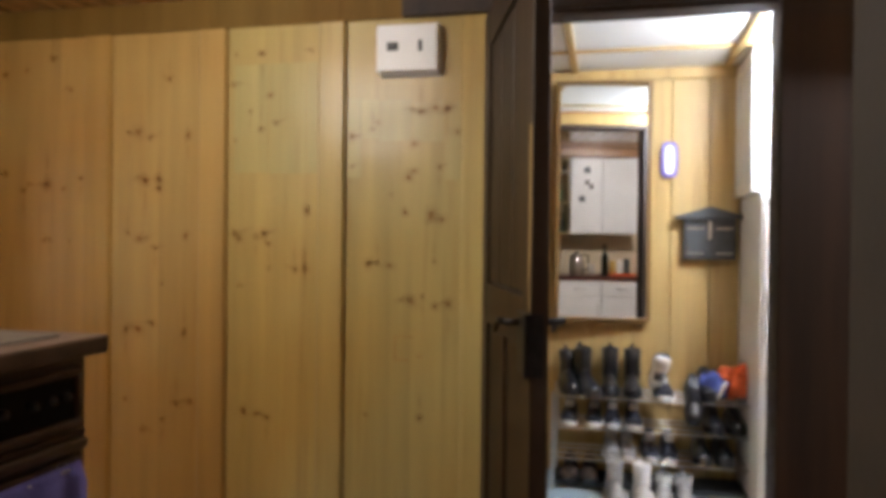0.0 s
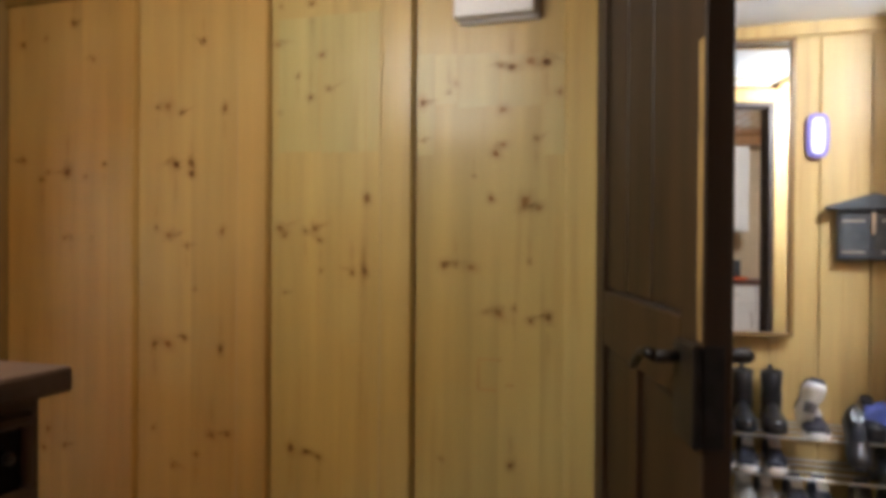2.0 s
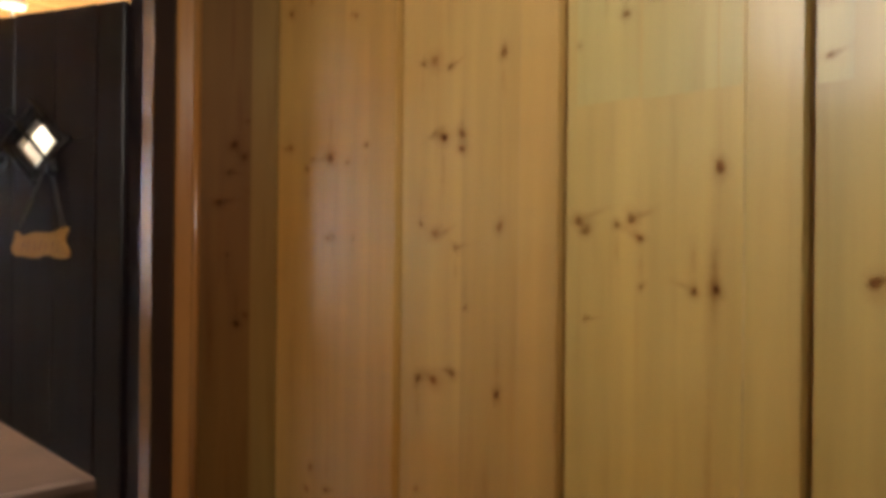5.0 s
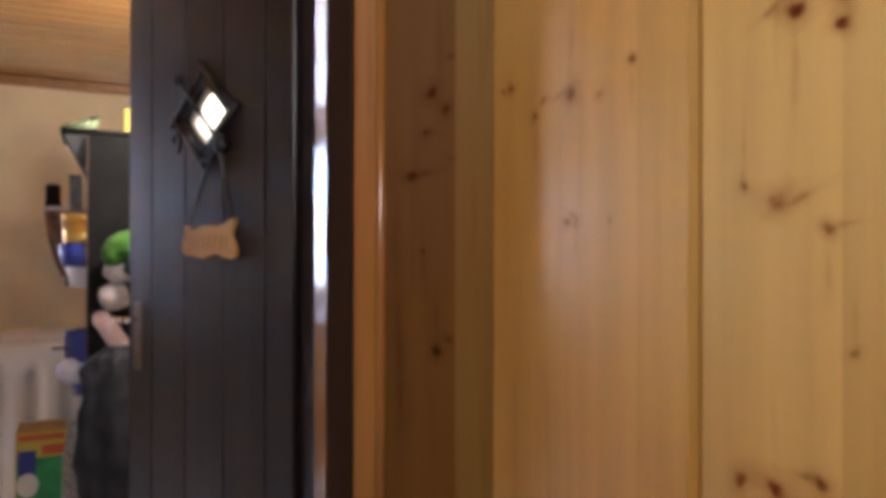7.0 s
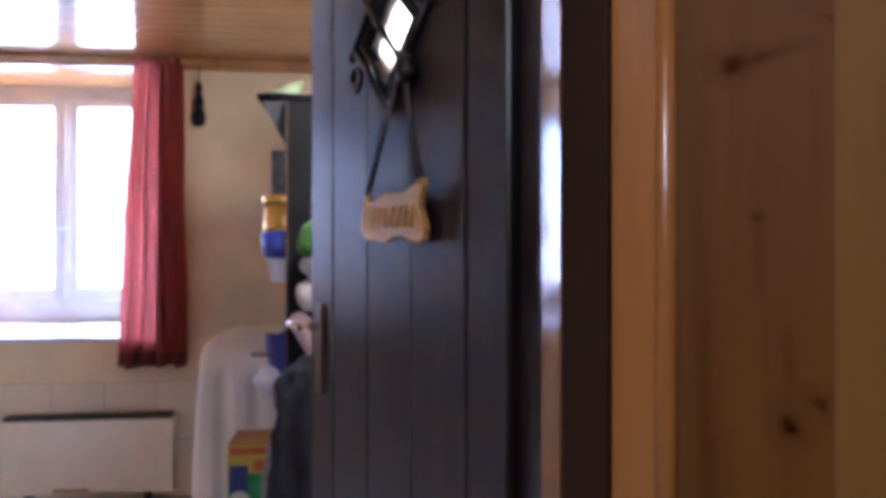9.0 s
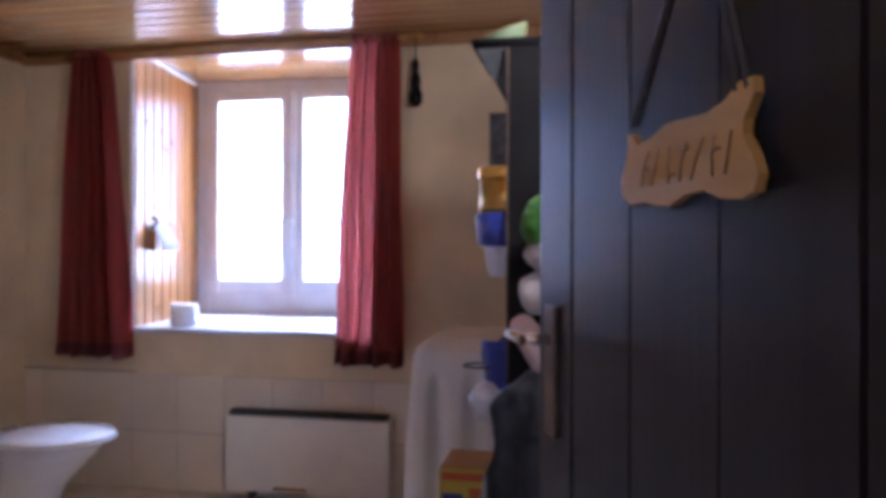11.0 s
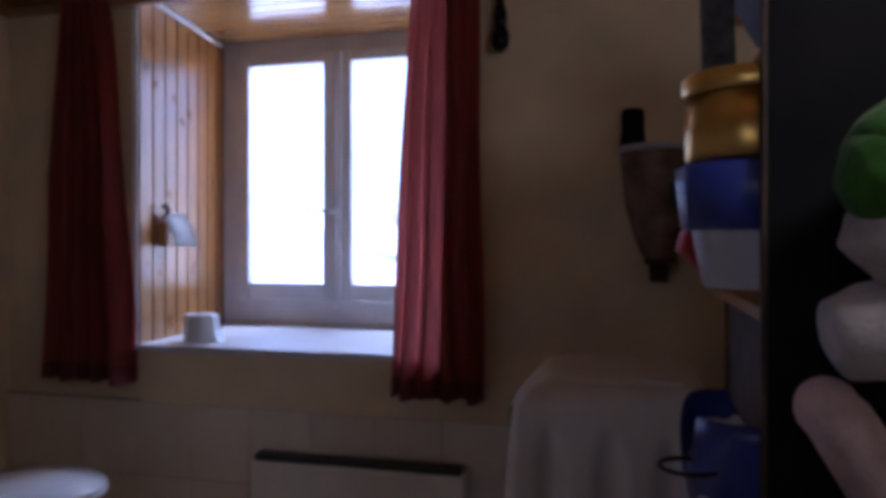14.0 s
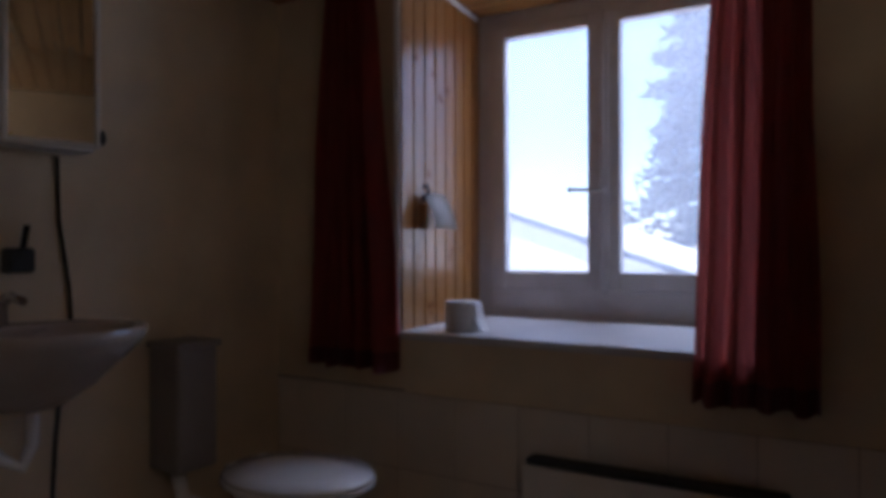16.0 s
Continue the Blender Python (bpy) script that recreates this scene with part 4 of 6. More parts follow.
for j, (zz, off) in enumerate(((0.0, -0.012), (0.014, 0.004), (0.0, 0.014), (-0.12, 0.018), (-0.3, 0.02), (-0.42, 0.02))):
    row = []
    for i in range(cols):
        y = -0.20 + 0.30 * i / (cols - 1)
        slant = -0.10 * max(0.0, (y - 0.02)) / 0.08 if j > 1 else 0.0
        row.append(bm.verts.new((off + 0.007 * math.sin(i * 1.3 + j) * (j > 1), y, zz + slant * 0.3)))
    grid.append(row)
for r0, r1 in zip(grid, grid[1:]):
    for i in range(cols - 1):
        bm.faces.new((r0[i], r0[i + 1], r1[i + 1], r1[i])).smooth = True
bmesh.ops.solidify(bm, geom=bm.faces[:], thickness=0.006)
part("cloth", bm, LAVENDER, towel)


def ceiling_lamp(place, mat, label, r=0.13):
    t = thing("ceiling_lamp", place, label, "lamp")
    part("base", lathe_bm([(r * 0.55, -0.002), (r * 0.55, -0.02), (r * 0.3, -0.022)], 24), WHITE, t)
    g = part("shade", lathe_bm([(r * 0.5, -0.022), (r, -0.05), (r * 0.9, -0.085), (r * 0.4, -0.105)], 24), mat, t, "lit glass shade")
    g.visible_shadow = False


ceiling_lamp((ROOM_LAMP[0], ROOM_LAMP[1], CEIL + 0.02), LAMP_WARM, "round warm ceiling lamp of the room")
ceiling_lamp((HALL_LAMP[0], HALL_LAMP[1], CEIL + 0.01), LAMP_GLASS, "round white ceiling lamp of the hall")
pl = thing("pendant_lamp", (BATH_LAMP[0], BATH_LAMP[1], CEIL), "small warm globe lamp hanging from the bathroom ceiling", "lamp")
part("rose", lathe_bm([(0.045, -0.025), (0.05, -0.004), (0.045, -0.001)], 18), WHITE, pl)
part("cord", tube_bm([(0, 0, -0.02), (0, 0, BATH_LAMP[2] + 0.06 - CEIL)], 0.005, 6), WHITE, pl)
g = part("globe", blob_bm((0, 0, BATH_LAMP[2] - CEIL), (0.075, 0.075, 0.075)), LAMP_WARM, pl, "lit globe")
g.visible_shadow = False

# ---- hall ----
hall_wall = bpy.data.objects["wall_hall_back"]
xs = [-1.0 + 0.19 * i for i in range(17)]
for a, b in zip(xs, xs[1:]):
    part("plank", box_bm(a + 0.002, min(b, 2.0) - 0.002, 4.038, 4.06, 0.0, CEIL - 0.05, 0.004), PINE_HALL, hall_wall)
part("cornice", box_bm(-1.0, 2.0, 4.022, 4.06, CEIL - 0.05, CEIL + 0.009, 0.005), PINE_HALL, hall_wall)
for i in range(9):
    for j in range(6):
        x, y = -0.62 + 0.25 * i, 2.76 + 0.25 * j
        part("tile", box_bm(x + 0.002, x + 0.248, y + 0.002, min(y + 0.248, 4.03), -0.007, 0.0, 0.002), FLOOR_TILE[(2 * i + j * 3 + (i * j) % 2) % 3], floor_hall)

MT = -6.4
mirror = thing("wall_mirror", (0.37, 3.985, 0.805), "tall mirror in a thin brown wooden frame hung slightly turned", "mirror", turn=-MT)
part("glass", box_bm(-0.225, 0.225, -0.004, 0.0, 0.012, 1.225), MIRROR, mirror, "mirror glass")
part("frame", joined(box_bm(-0.243, -0.222, -0.022, 0.012, 0.0, 1.237, 0.004), box_bm(0.222, 0.243, -0.022, 0.012, 0.0, 1.237, 0.004),
     box_bm(-0.222, 0.222, -0.021, 0.011, 0.0, 0.016, 0.004), box_bm(-0.222, 0.222, -0.021, 0.011, 1.221, 1.237, 0.004)), wood("gilt_wood", (0.22, 0.13, 0.04), 0.35, 0.2, island=0.0), mirror)
part("back_board", box_bm(-0.22, 0.22, 0.001, 0.012, 0.016, 1.22), BROWN, mirror)
for x, y in ((-0.15, 0.07), (0.1, 0.05)):
    part("hanger", tube_bm([(x, 0.01, 1.15), (x, y, 1.15)], 0.006), IRON, mirror)

phone = thing("thermometer", (0.70, 4.038, 1.635), "purple and white plastic wall thermometer with a small display", "thermometer")
bm = prism_bm([(0.043 * math.copysign(abs(math.cos(a)) ** 0.55, math.cos(a)), 0.092 * math.copysign(abs(math.sin(a)) ** 0.55, math.sin(a))) for a in [6.28319 * i / 28 for i in range(28)]], 0, 0.022, 0.003)
bm.transform(pose(0, 0, 0, 90, 0, 0))
part("body", bm, PURPLE, phone)
bm = prism_bm([(0.027 * math.copysign(abs(math.cos(a)) ** 0.6, math.cos(a)), 0.075 * math.copysign(abs(math.sin(a)) ** 0.6, math.sin(a))) for a in [6.28319 * i / 24 for i in range(24)]], 0.018, 0.026, 0.002)
bm.transform(pose(0, 0, 0, 90, 0, 0))
part("front", bm, WHITE, phone)
part("display", box_bm(-0.018, 0.018, -0.0275, -0.025, -0.02, 0.05, 0.001), PALE_GREEN, phone)

mail = thing("key_box", (0.897, 4.038, 1.30), "dark grey house-shaped key box with two small doors", "key box")
part("body", box_bm(-0.125, 0.125, -0.05, 0.0, -0.175, 0.045, 0.003), SLATE, mail)
bm = prism_bm([(-0.165, 0.03), (0.165, 0.03), (0.165, 0.045), (0.0, 0.095), (-0.165, 0.045)], 0.0, 0.075, 0.002)
bm.transform(pose(0, 0, 0, 90, 0, 0))
part("roof", bm, SLATE, mail)
for s in (-1, 1):
    d = part("door", box_bm(s * 0.008, s * 0.112, -0.056, -0.0505, -0.165, 0.010, 0.002), SLATE, mail)
    for z in (-0.02, -0.145):
        part("strap", box_bm(s * 0.03, s * 0.112, -0.058, -0.0555, z, z + 0.006), STEEL, d, "thin pale strap hinge")
part("latch", box_bm(-0.006, 0.006, -0.06, -0.05, -0.07, 0.02, 0.001), STEEL, mail)

tall = thing("white_cupboard", (1.045, 4.036, 0.0), "tall white cupboard with black strap hinges", "cupboard")
part("body", box_bm(0.0, 0.6, -0.52, 0.0, 0.0, 1.43, 0.003), WHITE, tall)
d = part("door", box_bm(0.012, 0.59, -0.545, -0.522, 0.02, 1.42, 0.004), WHITE, tall)
for z in (0.3, 0.62, 0.98, 1.39):
    part("hinge", box_bm(0.02, 0.11, -0.552, -0.544, z - 0.008, z + 0.008, 0.002), IRON, d, "black hinge")
up = thing("louvred_cupboard", (1.03, 4.036, 1.44), "white upper cupboard with a louvred door", "cupboard")
part("body", box_bm(0.0, 0.6, -0.42, 0.0, 0.0, 0.65, 0.003), WHITE, up)
d = part("door", joined(box_bm(0.004, 0.06, -0.445, -0.421, 0.0, 0.65, 0.003), box_bm(0.54, 0.596, -0.445, -0.421, 0.0, 0.65, 0.003), box_bm(0.06, 0.54, -0.444, -0.422, 0.0, 0.06, 0.003), box_bm(0.06, 0.54, -0.444, -0.422, 0.59, 0.65, 0.003)), WHITE, up)
for i in range(15):
    b = box_bm(0.06, 0.54, -0.016, 0.016, -0.003, 0.003, 0.001)
    b.transform(pose(0, -0.435, 0.08 + i * 0.035, 40, 0, 0))
    part("slat", b, WHITE, d)
side = joined(*[box_bm(-0.010, 0.0, y0, y1, z0, z1, 0.002) for y0, y1, z0, z1 in ((-0.42, -0.36, 0, 0.65), (-0.06, 0, 0, 0.65), (-0.36, -0.06, 0, 0.06), (-0.36, -0.06, 0.59, 0.65))])
part("side_frame", side, WHITE, up)

rack = thing("shoe_rack", (0.145, 4.0, 0.0), "metal shoe rack with four tiers full of shoes", "shoe rack")
RX, RD = 0.93, -0.28
for x in (0.0, RX):
    for y in (-0.012, RD):
        part("post", box_bm(x - 0.010, x + 0.010, y - 0.010, y + 0.010, 0.0, 0.475, 0.003), STEEL, rack)
for z in (0.155, 0.305, 0.455):
    part("shelf", joined(*[tube_bm([(0.0, y, z), (RX, y, z)], 0.006, 6) for y in (RD, RD * 0.66, RD * 0.33, -0.012)]), STEEL, rack)
part("shelf", box_bm(0.0, RX, RD + 0.02, -0.02, 0.018, 0.03, 0.002), SLATE, rack)


def shoe(place, label, upper, sole, length=0.27, height=0.10, width=0.095, turn=-90, tilt=0.0, boot=0.0, group="shoes on the rack", lean=0.0):
    """A shoe along x, toe towards +x: shaped upper, sole, opening; boot adds a shaft."""
    t = thing("boot" if boot else "shoe", place, label, "boot" if boot else "shoe", group)
    t.matrix_basis = pose(*place, lean, tilt, turn)
    L, W = length, width
    st = [(-0.48, 0.70, 0.95), (-0.42, 0.84, 1.0), (-0.2, 0.80, 0.98), (0.0, 0.84, 0.80), (0.2, 1.0, 0.55), (0.36, 0.95, 0.45), (0.46, 0.72, 0.38), (0.5, 0.35, 0.25)]
    bm = bmesh.new()
    rings = []
    for fx, fw, fh in st:
        h = height * fh
        ring = []
        for kk in range(12):
            a = math.pi * kk / 11
            ring.append(bm.verts.new((fx * L, 0.5 * W * fw * math.cos(a) * (1 - 0.25 * math.sin(a) * (fx < 0.05)), 0.018 + h * math.sin(a) ** 0.7)))
        rings.append(ring)
    for r0, r1 in zip(rings, rings[1:]):
        for kk in range(11):
            bm.faces.new((r0[kk], r0[kk + 1], r1[kk + 1], r1[kk])).smooth = True
        bm.faces.new((r0[0], r1[0], r1[-1], r0[-1]))
    bm.faces.new(rings[0]), bm.faces.new(rings[-1][::-1])
    bmesh.ops.recalc_face_normals(bm, faces=bm.faces[:])
    part("upper", bm, upper, t)
    outline = [(x * L * 1.02, 0.5 * W * y) for x, y in ((-0.49, -0.5), (-0.42, -0.85), (-0.1, -0.82), (0.2, -1.03), (0.38, -0.92), (0.49, -0.5), (0.51, 0), (0.49, 0.5), (0.38, 0.92), (0.2, 1.03), (-0.1, 0.82), (-0.42, 0.85), (-0.49, 0.5))]
    part("sole", prism_bm(outline, 0.0, 0.026, 0.004), sole, t)
    if boot:
        bm = lathe_bm([(0.046, 0.05), (0.050, 0.10), (0.047, boot * 0.7), (0.052, boot), (0.046, boot + 0.004), (0.042, boot - 0.05)], 16, 0.82)
        bm.transform(Matrix.Translation((-0.24 * L, 0, 0)))
        part("shaft", bm, upper, t)
        part("pull_tab", box_bm(-0.46 * L, -0.43 * L, -0.01, 0.01, boot - 0.03, boot + 0.02, 0.002), upper, t)
    else:
        bm = lathe_bm([(0.036, 0.0), (0.040, 0.012), (0.034, 0.022), (0.030, 0.012)], 16, 0.62)
        bm.transform(pose(-0.24 * L, 0, height * 0.94 + 0.004, 0, 10, 0))
        part("collar", bm, upper, t)
        part("laces", joined(*[box_bm((-0.02 + 0.05 * i) * L, (0.0 + 0.05 * i) * L, -0.022, 0.022, 0.018 + height * (0.84 - 0.06 * i), 0.024 + height * (0.86 - 0.06 * i), 0.001) for i in range(4)]), sole, t)
    return t


Y0 = 3.86
top = 0.461
shoe((0.21, Y0, top), "black leather ankle boot standing on the rack", RUBBER, RUBBER, 0.28, 0.10, 0.095, -80, boot=0.19)
shoe((0.30, Y0 - 0.03, top), "black leather ankle boot leaning backwards", RUBBER, BROWN, 0.28, 0.10, 0.10, -70, tilt=4, boot=0.21)
shoe((0.415, Y0, top), "tall black leather boot on the top shelf", RUBBER, RUBBER, 0.27, 0.09, 0.092, -90, boot=0.21)
shoe((0.525, Y0, top), "tall black leather boot on the top shelf", RUBBER, RUBBER, 0.27, 0.09, 0.092, -90, boot=0.21)
shoe((0.665, Y0 - 0.04, top), "dark shoe with a pale sole under a white shoe", NAVY, SOLE, 0.25, 0.08, 0.10, -90)
shoe((0.65, 3.80, top + 0.15), "white trainer stacked upside down on other shoes", WHITE_FABRIC, NAVY, 0.19, 0.075, 0.085, -75, tilt=-50, lean=160)
shoe((0.80, 3.76, top - 0.02), "black slipper hanging over the shelf edge", RUBBER, NAVY, 0.24, 0.08, 0.085, -90, tilt=40)
shoe((0.865, Y0, top), "black shoe on the top shelf", RUBBER, RUBBER, 0.26, 0.11, 0.09, -90)
for x, up_m, lab in ((0.22, NAVY, "dark canvas trainer with a white toe"), (0.34, NAVY, "dark canvas trainer with a white toe"), (0.43, NAVY, "dark canvas trainer with a white toe"), (0.53, NAVY, "dark canvas trainer with a white toe")):
    shoe((x, Y0, 0.311), lab, up_m, SOLE, 0.27, 0.085, 0.085)
for x in (0.90, 1.0):
    shoe((x, Y0, 0.311), "black low leather shoe", RUBBER, RUBBER, 0.27, 0.09, 0.09)
for x in (0.425, 0.50):
    shoe((x, Y0, 0.161), "grey and white running shoe", GREY_FABRIC, SOLE, 0.27, 0.085, 0.085)
for x in (0.61, 0.70):
    shoe((x, Y0, 0.161), "dark trainer with a thick white toe", NAVY, SOLE, 0.27, 0.09, 0.09)
for x in (0.85, 0.95):
    shoe((x, Y0, 0.161), "black leather shoe on the wire shelf", RUBBER, RUBBER, 0.27, 0.085, 0.09)
for x in (0.22, 0.32):
    shoe((x, Y0, 0.031), "dark worn shoe on the lowest tier", BROWN, RUBBER, 0.26, 0.075, 0.09)
for x, y, m, lab in ((0.45, 3.62, GREY_FABRIC, "pale grey boot standing on the tiles"), (0.575, 3.60, SOLE, "white winter boot standing on the tiles")):
    shoe((x, y, 0.0), lab, m, SOLE, 0.25, 0.085, 0.095, -80, boot=0.17, group="boots on the floor")
for x in (0.665, 0.755):
    shoe((x, 3.64, 0.0), "grey green hiking shoe standing on the tiles", GREY_FABRIC, GREY_FABRIC, 0.24, 0.10, 0.085, -90, boot=0.12, group="boots on the floor")
bundle = thing("glove_bundle", (1.02, 3.85, 0.461), "heap of orange and blue knitted gloves", "gloves")
part("orange_glove", joined(blob_bm((0.0, 0.0, 0.075), (0.075, 0.08, 0.075), 0.35, 1), blob_bm((0.03, -0.02, 0.135), (0.055, 0.05, 0.04), 0.4, 2), blob_bm((-0.06, -0.02, 0.12), (0.05, 0.05, 0.04), 0.4, 3)), ORANGE, bundle)
part("blue_glove", blob_bm((-0.12, -0.02, 0.065), (0.075, 0.07, 0.065), 0.4, 5), BLUE_FABRIC, bundle)
part("white_cuff", joined(blob_bm((-0.09, -0.075, 0.05), (0.012, 0.02, 0.05), 0.2, 6, (0, 25, 0)), blob_bm((0.05, -0.08, 0.025), (0.03, 0.02, 0.022), 0.2, 7)), SOLE, bundle)

# ---- kitchen corner, seen in the mirror ----
structure("wall_kitchen", box_bm(0.66, 2.3, 0.20, 0.30, 0.0, CEIL + 0.02), CREAM, "pale wall behind the kitchen counter", "wall")
structure("wall_kitchen_end", box_bm(0.615, 0.645, 0.20, 0.90, 0.0, CEIL + 0.02), OLIVE, "dull olive panel closing the end of the kitchen units", "wall")
for i, (x0, x1) in enumerate(((0.65, 1.06), (1.062, 1.45), (1.452, 2.05))):
    u = thing("base_cabinet", (x0, 0.31, 0.0), "white kitchen base cabinet with a drawer", "cabinet", "kitchen base cabinets")
    w = x1 - x0
    part("body", box_bm(0, w, 0, 0.55, 0.08, 0.86, 0.002), WHITE, u)
    part("plinth", box_bm(0, w, 0, 0.5, 0.0, 0.079), SLATE, u)
    d = part("drawer", box_bm(0.004, w - 0.004, 0.552, 0.57, 0.70, 0.855, 0.003), WHITE, u)
    e = part("door", joined(box_bm(0.004, w - 0.004, 0.552, 0.57, 0.09, 0.69, 0.003), box_bm(0.05, w - 0.05, 0.571, 0.576, 0.14, 0.64, 0.002)), WHITE, u)
    part("handle", tube_bm([(w - 0.04, 0.57, 0.5), (w - 0.04, 0.6, 0.51), (w - 0.04, 0.6, 0.62), (w - 0.04, 0.57, 0.63)], 0.005), STEEL, e)
    part("handle", tube_bm([(w / 2 - 0.05, 0.57, 0.78), (w / 2 - 0.05, 0.6, 0.78), (w / 2 + 0.05, 0.6, 0.78), (w / 2 + 0.05, 0.57, 0.78)], 0.005), STEEL, d)
tagged(part("worktop", box_bm(0.648, 2.06, 0.305, 0.90, 0.861, 0.895, 0.005), WORKTOP), "dark reddish brown worktop on the base cabinets", "worktop")
for x0, x1 in ((0.80, 1.11), (1.112, 1.46)):
    u = thing("wall_cabinet", (x0, 0.31, 1.30), "white kitchen wall cabinet", "cabinet", "kitchen wall cabinets")
    part("body", box_bm(0, x1 - x0, 0, 0.33, 0, 0.74, 0.002), WHITE, u)
    d = part("door", box_bm(0.003, x1 - x0 - 0.003, 0.332, 0.35, 0.003, 0.737, 0.003), WHITE, u)
    if x0 < 1:
        for mx, mz, s in ((0.16, 0.62, 0.03), (0.16, 0.5, 0.022), (0.2, 0.46, 0.022), (0.11, 0.34, 0.028)):
            part("magnet", box_bm(mx - s, mx + s, 0.35, 0.354, mz - s, mz + s, 0.001), SLATE if s > 0.025 else BROWN, d, "small dark fridge magnet")
op = thing("open_shelf", (0.65, 0.31, 1.30), "small open pine wall shelf with bottles", "shelf")
part("frame", joined(box_bm(0, 0.014, 0, 0.3, 0, 0.74), box_bm(0.134, 0.148, 0, 0.3, 0, 0.74), *[box_bm(0.014, 0.134, 0, 0.3, z, z + 0.014) for z in (0, 0.3, 0.6, 0.726)]), PINE, op)
structure("trim_kitchen_soffit", box_bm(0.648, 2.06, 0.305, 0.70, 2.045, CEIL + 0.018, 0.004), PINE_RED, "reddish brown wooden soffit over the wall cabinets", "trim")


def bottle(place, label, mat, h=0.3, r=0.035, cap=None):
    t = thing("bottle", place, label, "bottle")
    part("body", lathe_bm([(r * 0.9, 0), (r, 0.01), (r, h * 0.6), (r * 0.4, h * 0.75), (r * 0.36, h * 0.95)], 18), mat, t)
    part("cap", lathe_bm([(r * 0.42, h * 0.95), (r * 0.42, h), (r * 0.3, h + 0.002)], 14), cap or BLACK, t)
    return t


bottle((0.70, 0.50, 1.314), "dark bottle on the open shelf", GLASS_DARK, 0.22, 0.03)
bottle((0.75, 0.50, 1.314), "dark bottle on the open shelf", GLASS_DARK, 0.19, 0.025)
bottle((0.72, 0.50, 1.614), "green bottle on the open shelf", GLASS_GREEN, 0.2, 0.03)
bottle((1.13, 0.70, 0.895), "dark wine bottle on the worktop", GLASS_DARK, 0.3, 0.037)
kettle = thing("kettle", (0.86, 0.68, 0.895), "brushed steel kettle with a black handle on the worktop", "kettle")
part("body", lathe_bm([(0.07, 0), (0.075, 0.02), (0.068, 0.14), (0.052, 0.2), (0.015, 0.215)], 24), STEEL, kettle)
part("handle", tube_bm([(0.05, 0, 0.2), (0.11, 0, 0.2), (0.115, 0, 0.08), (0.075, 0, 0.04)], 0.009), BLACK, kettle)
part("lid_knob", blob_bm((0, 0, 0.225), (0.014, 0.014, 0.014)), BLACK, kettle)
can = thing("canister", (1.0, 0.70, 0.895), "small steel canister on the worktop", "canister")
part("body", lathe_bm([(0.035, 0), (0.036, 0.01), (0.036, 0.11), (0.03, 0.115)], 20), STEEL, can)
tray = thing("tray", (1.29, 0.68, 0.895), "orange plastic tray on the worktop", "tray")
part("base", box_bm(-0.13, 0.13, -0.09, 0.09, 0, 0.02, 0.006), ORANGE, tray)
for i, (x, m, h) in enumerate(((1.21, GOLD, 0.12), (1.28, SOLE, 0.13), (1.35, SLATE, 0.14))):
    j = thing("jar", (x, 0.68, 0.916), ("gold", "cream", "grey")[i] + " storage jar standing on the tray", "jar")
    part("body", lathe_bm([(0.028, 0), (0.03, 0.01), (0.03, h), (0.02, h + 0.006)], 18), m, j)


# ---- bathroom ----
# lower tiles of the window wall
for j, (z0, z1) in enumerate(((BATH_Z, 0.118), (0.122, 0.42))):
    y = -0.755
    part("tile", box_bm(WX, WX + 0.008, -0.868, y - 0.0015, z0, z1, 0.0015), TILE, wall_west)
    while y < 2.7:
        part("tile", box_bm(WX, WX + 0.008, y + 0.0015, y + 0.2605, z0, z1, 0.0015), TILE, wall_west)
        y += 0.262
part("grout_bed", box_bm(WX - 0.002, WX + 0.004, -0.868, 2.75, BATH_Z, 0.42), GROUT, wall_west)
part("tile_trim", box_bm(WX, WX + 0.014, -0.87, -0.2, 0.421, 0.433, 0.003), GROUT, wall_west)


def curtain(y0, y1, ty0, ty1, label):
    t = thing("curtain", (WX + 0.075, 0, 0), label, "curtain", "red window curtains")
    cols, rows = 56, 22
    grid = []
    rng = random.Random(int(y0 * 100))
    ph = rng.random() * 6
    for j in range(rows + 1):
        v = j / rows
        z = 2.085 + (0.508 - 2.085) * v
        k = v ** 0.8
        a, b = ty0 + (y0 - ty0) * k, ty1 + (y1 - ty1) * k
        row = []
        for i in range(cols + 1):
            u = i / cols
            amp = 0.018 + 0.016 * v
            x = amp * (0.6 + 0.8 * abs(math.sin(2.3 * u + ph))) * math.sin(u * 6.28319 * 5.0 + ph + 1.6 * math.sin(4.2 * u + ph) + 0.5 * v) + 0.008 * math.sin(u * 6.28319 * 11 + 2 * v) + 0.012 * noise.noise(Vector((u * 4, v * 3, y0)))
            row.append((x, a + (b - a) * u + 0.004 * math.sin(9 * v + 7 * u), z + 0.008 * math.sin(u * 20) * (v == 1)))
        grid.append(row)
    for name, first, last, thick, mat in (("cloth", 0, rows - 1, 0.002, CURTAIN), ("hem", rows - 1, rows, 0.005, CURTAIN_HEM)):
        bm = bmesh.new()
        lines = [[bm.verts.new(p) for p in row] for row in grid[first:last + 1]]
        for r0, r1 in zip(lines, lines[1:]):
            for i in range(cols):
                bm.faces.new((r0[i], r0[i + 1], r1[i + 1], r1[i])).smooth = True
        bmesh.ops.solidify(bm, geom=bm.faces[:], thickness=thick)
        part(name, bm, mat, t)
    for f in (0.08, 0.3, 0.5, 0.7, 0.92):
        part("tab", box_bm(-0.018, 0.018, ty0 + (ty1 - ty0) * f - 0.012, ty0 + (ty1 - ty0) * f + 0.012, 2.06, 2.095, 0.002), CURTAIN, t)


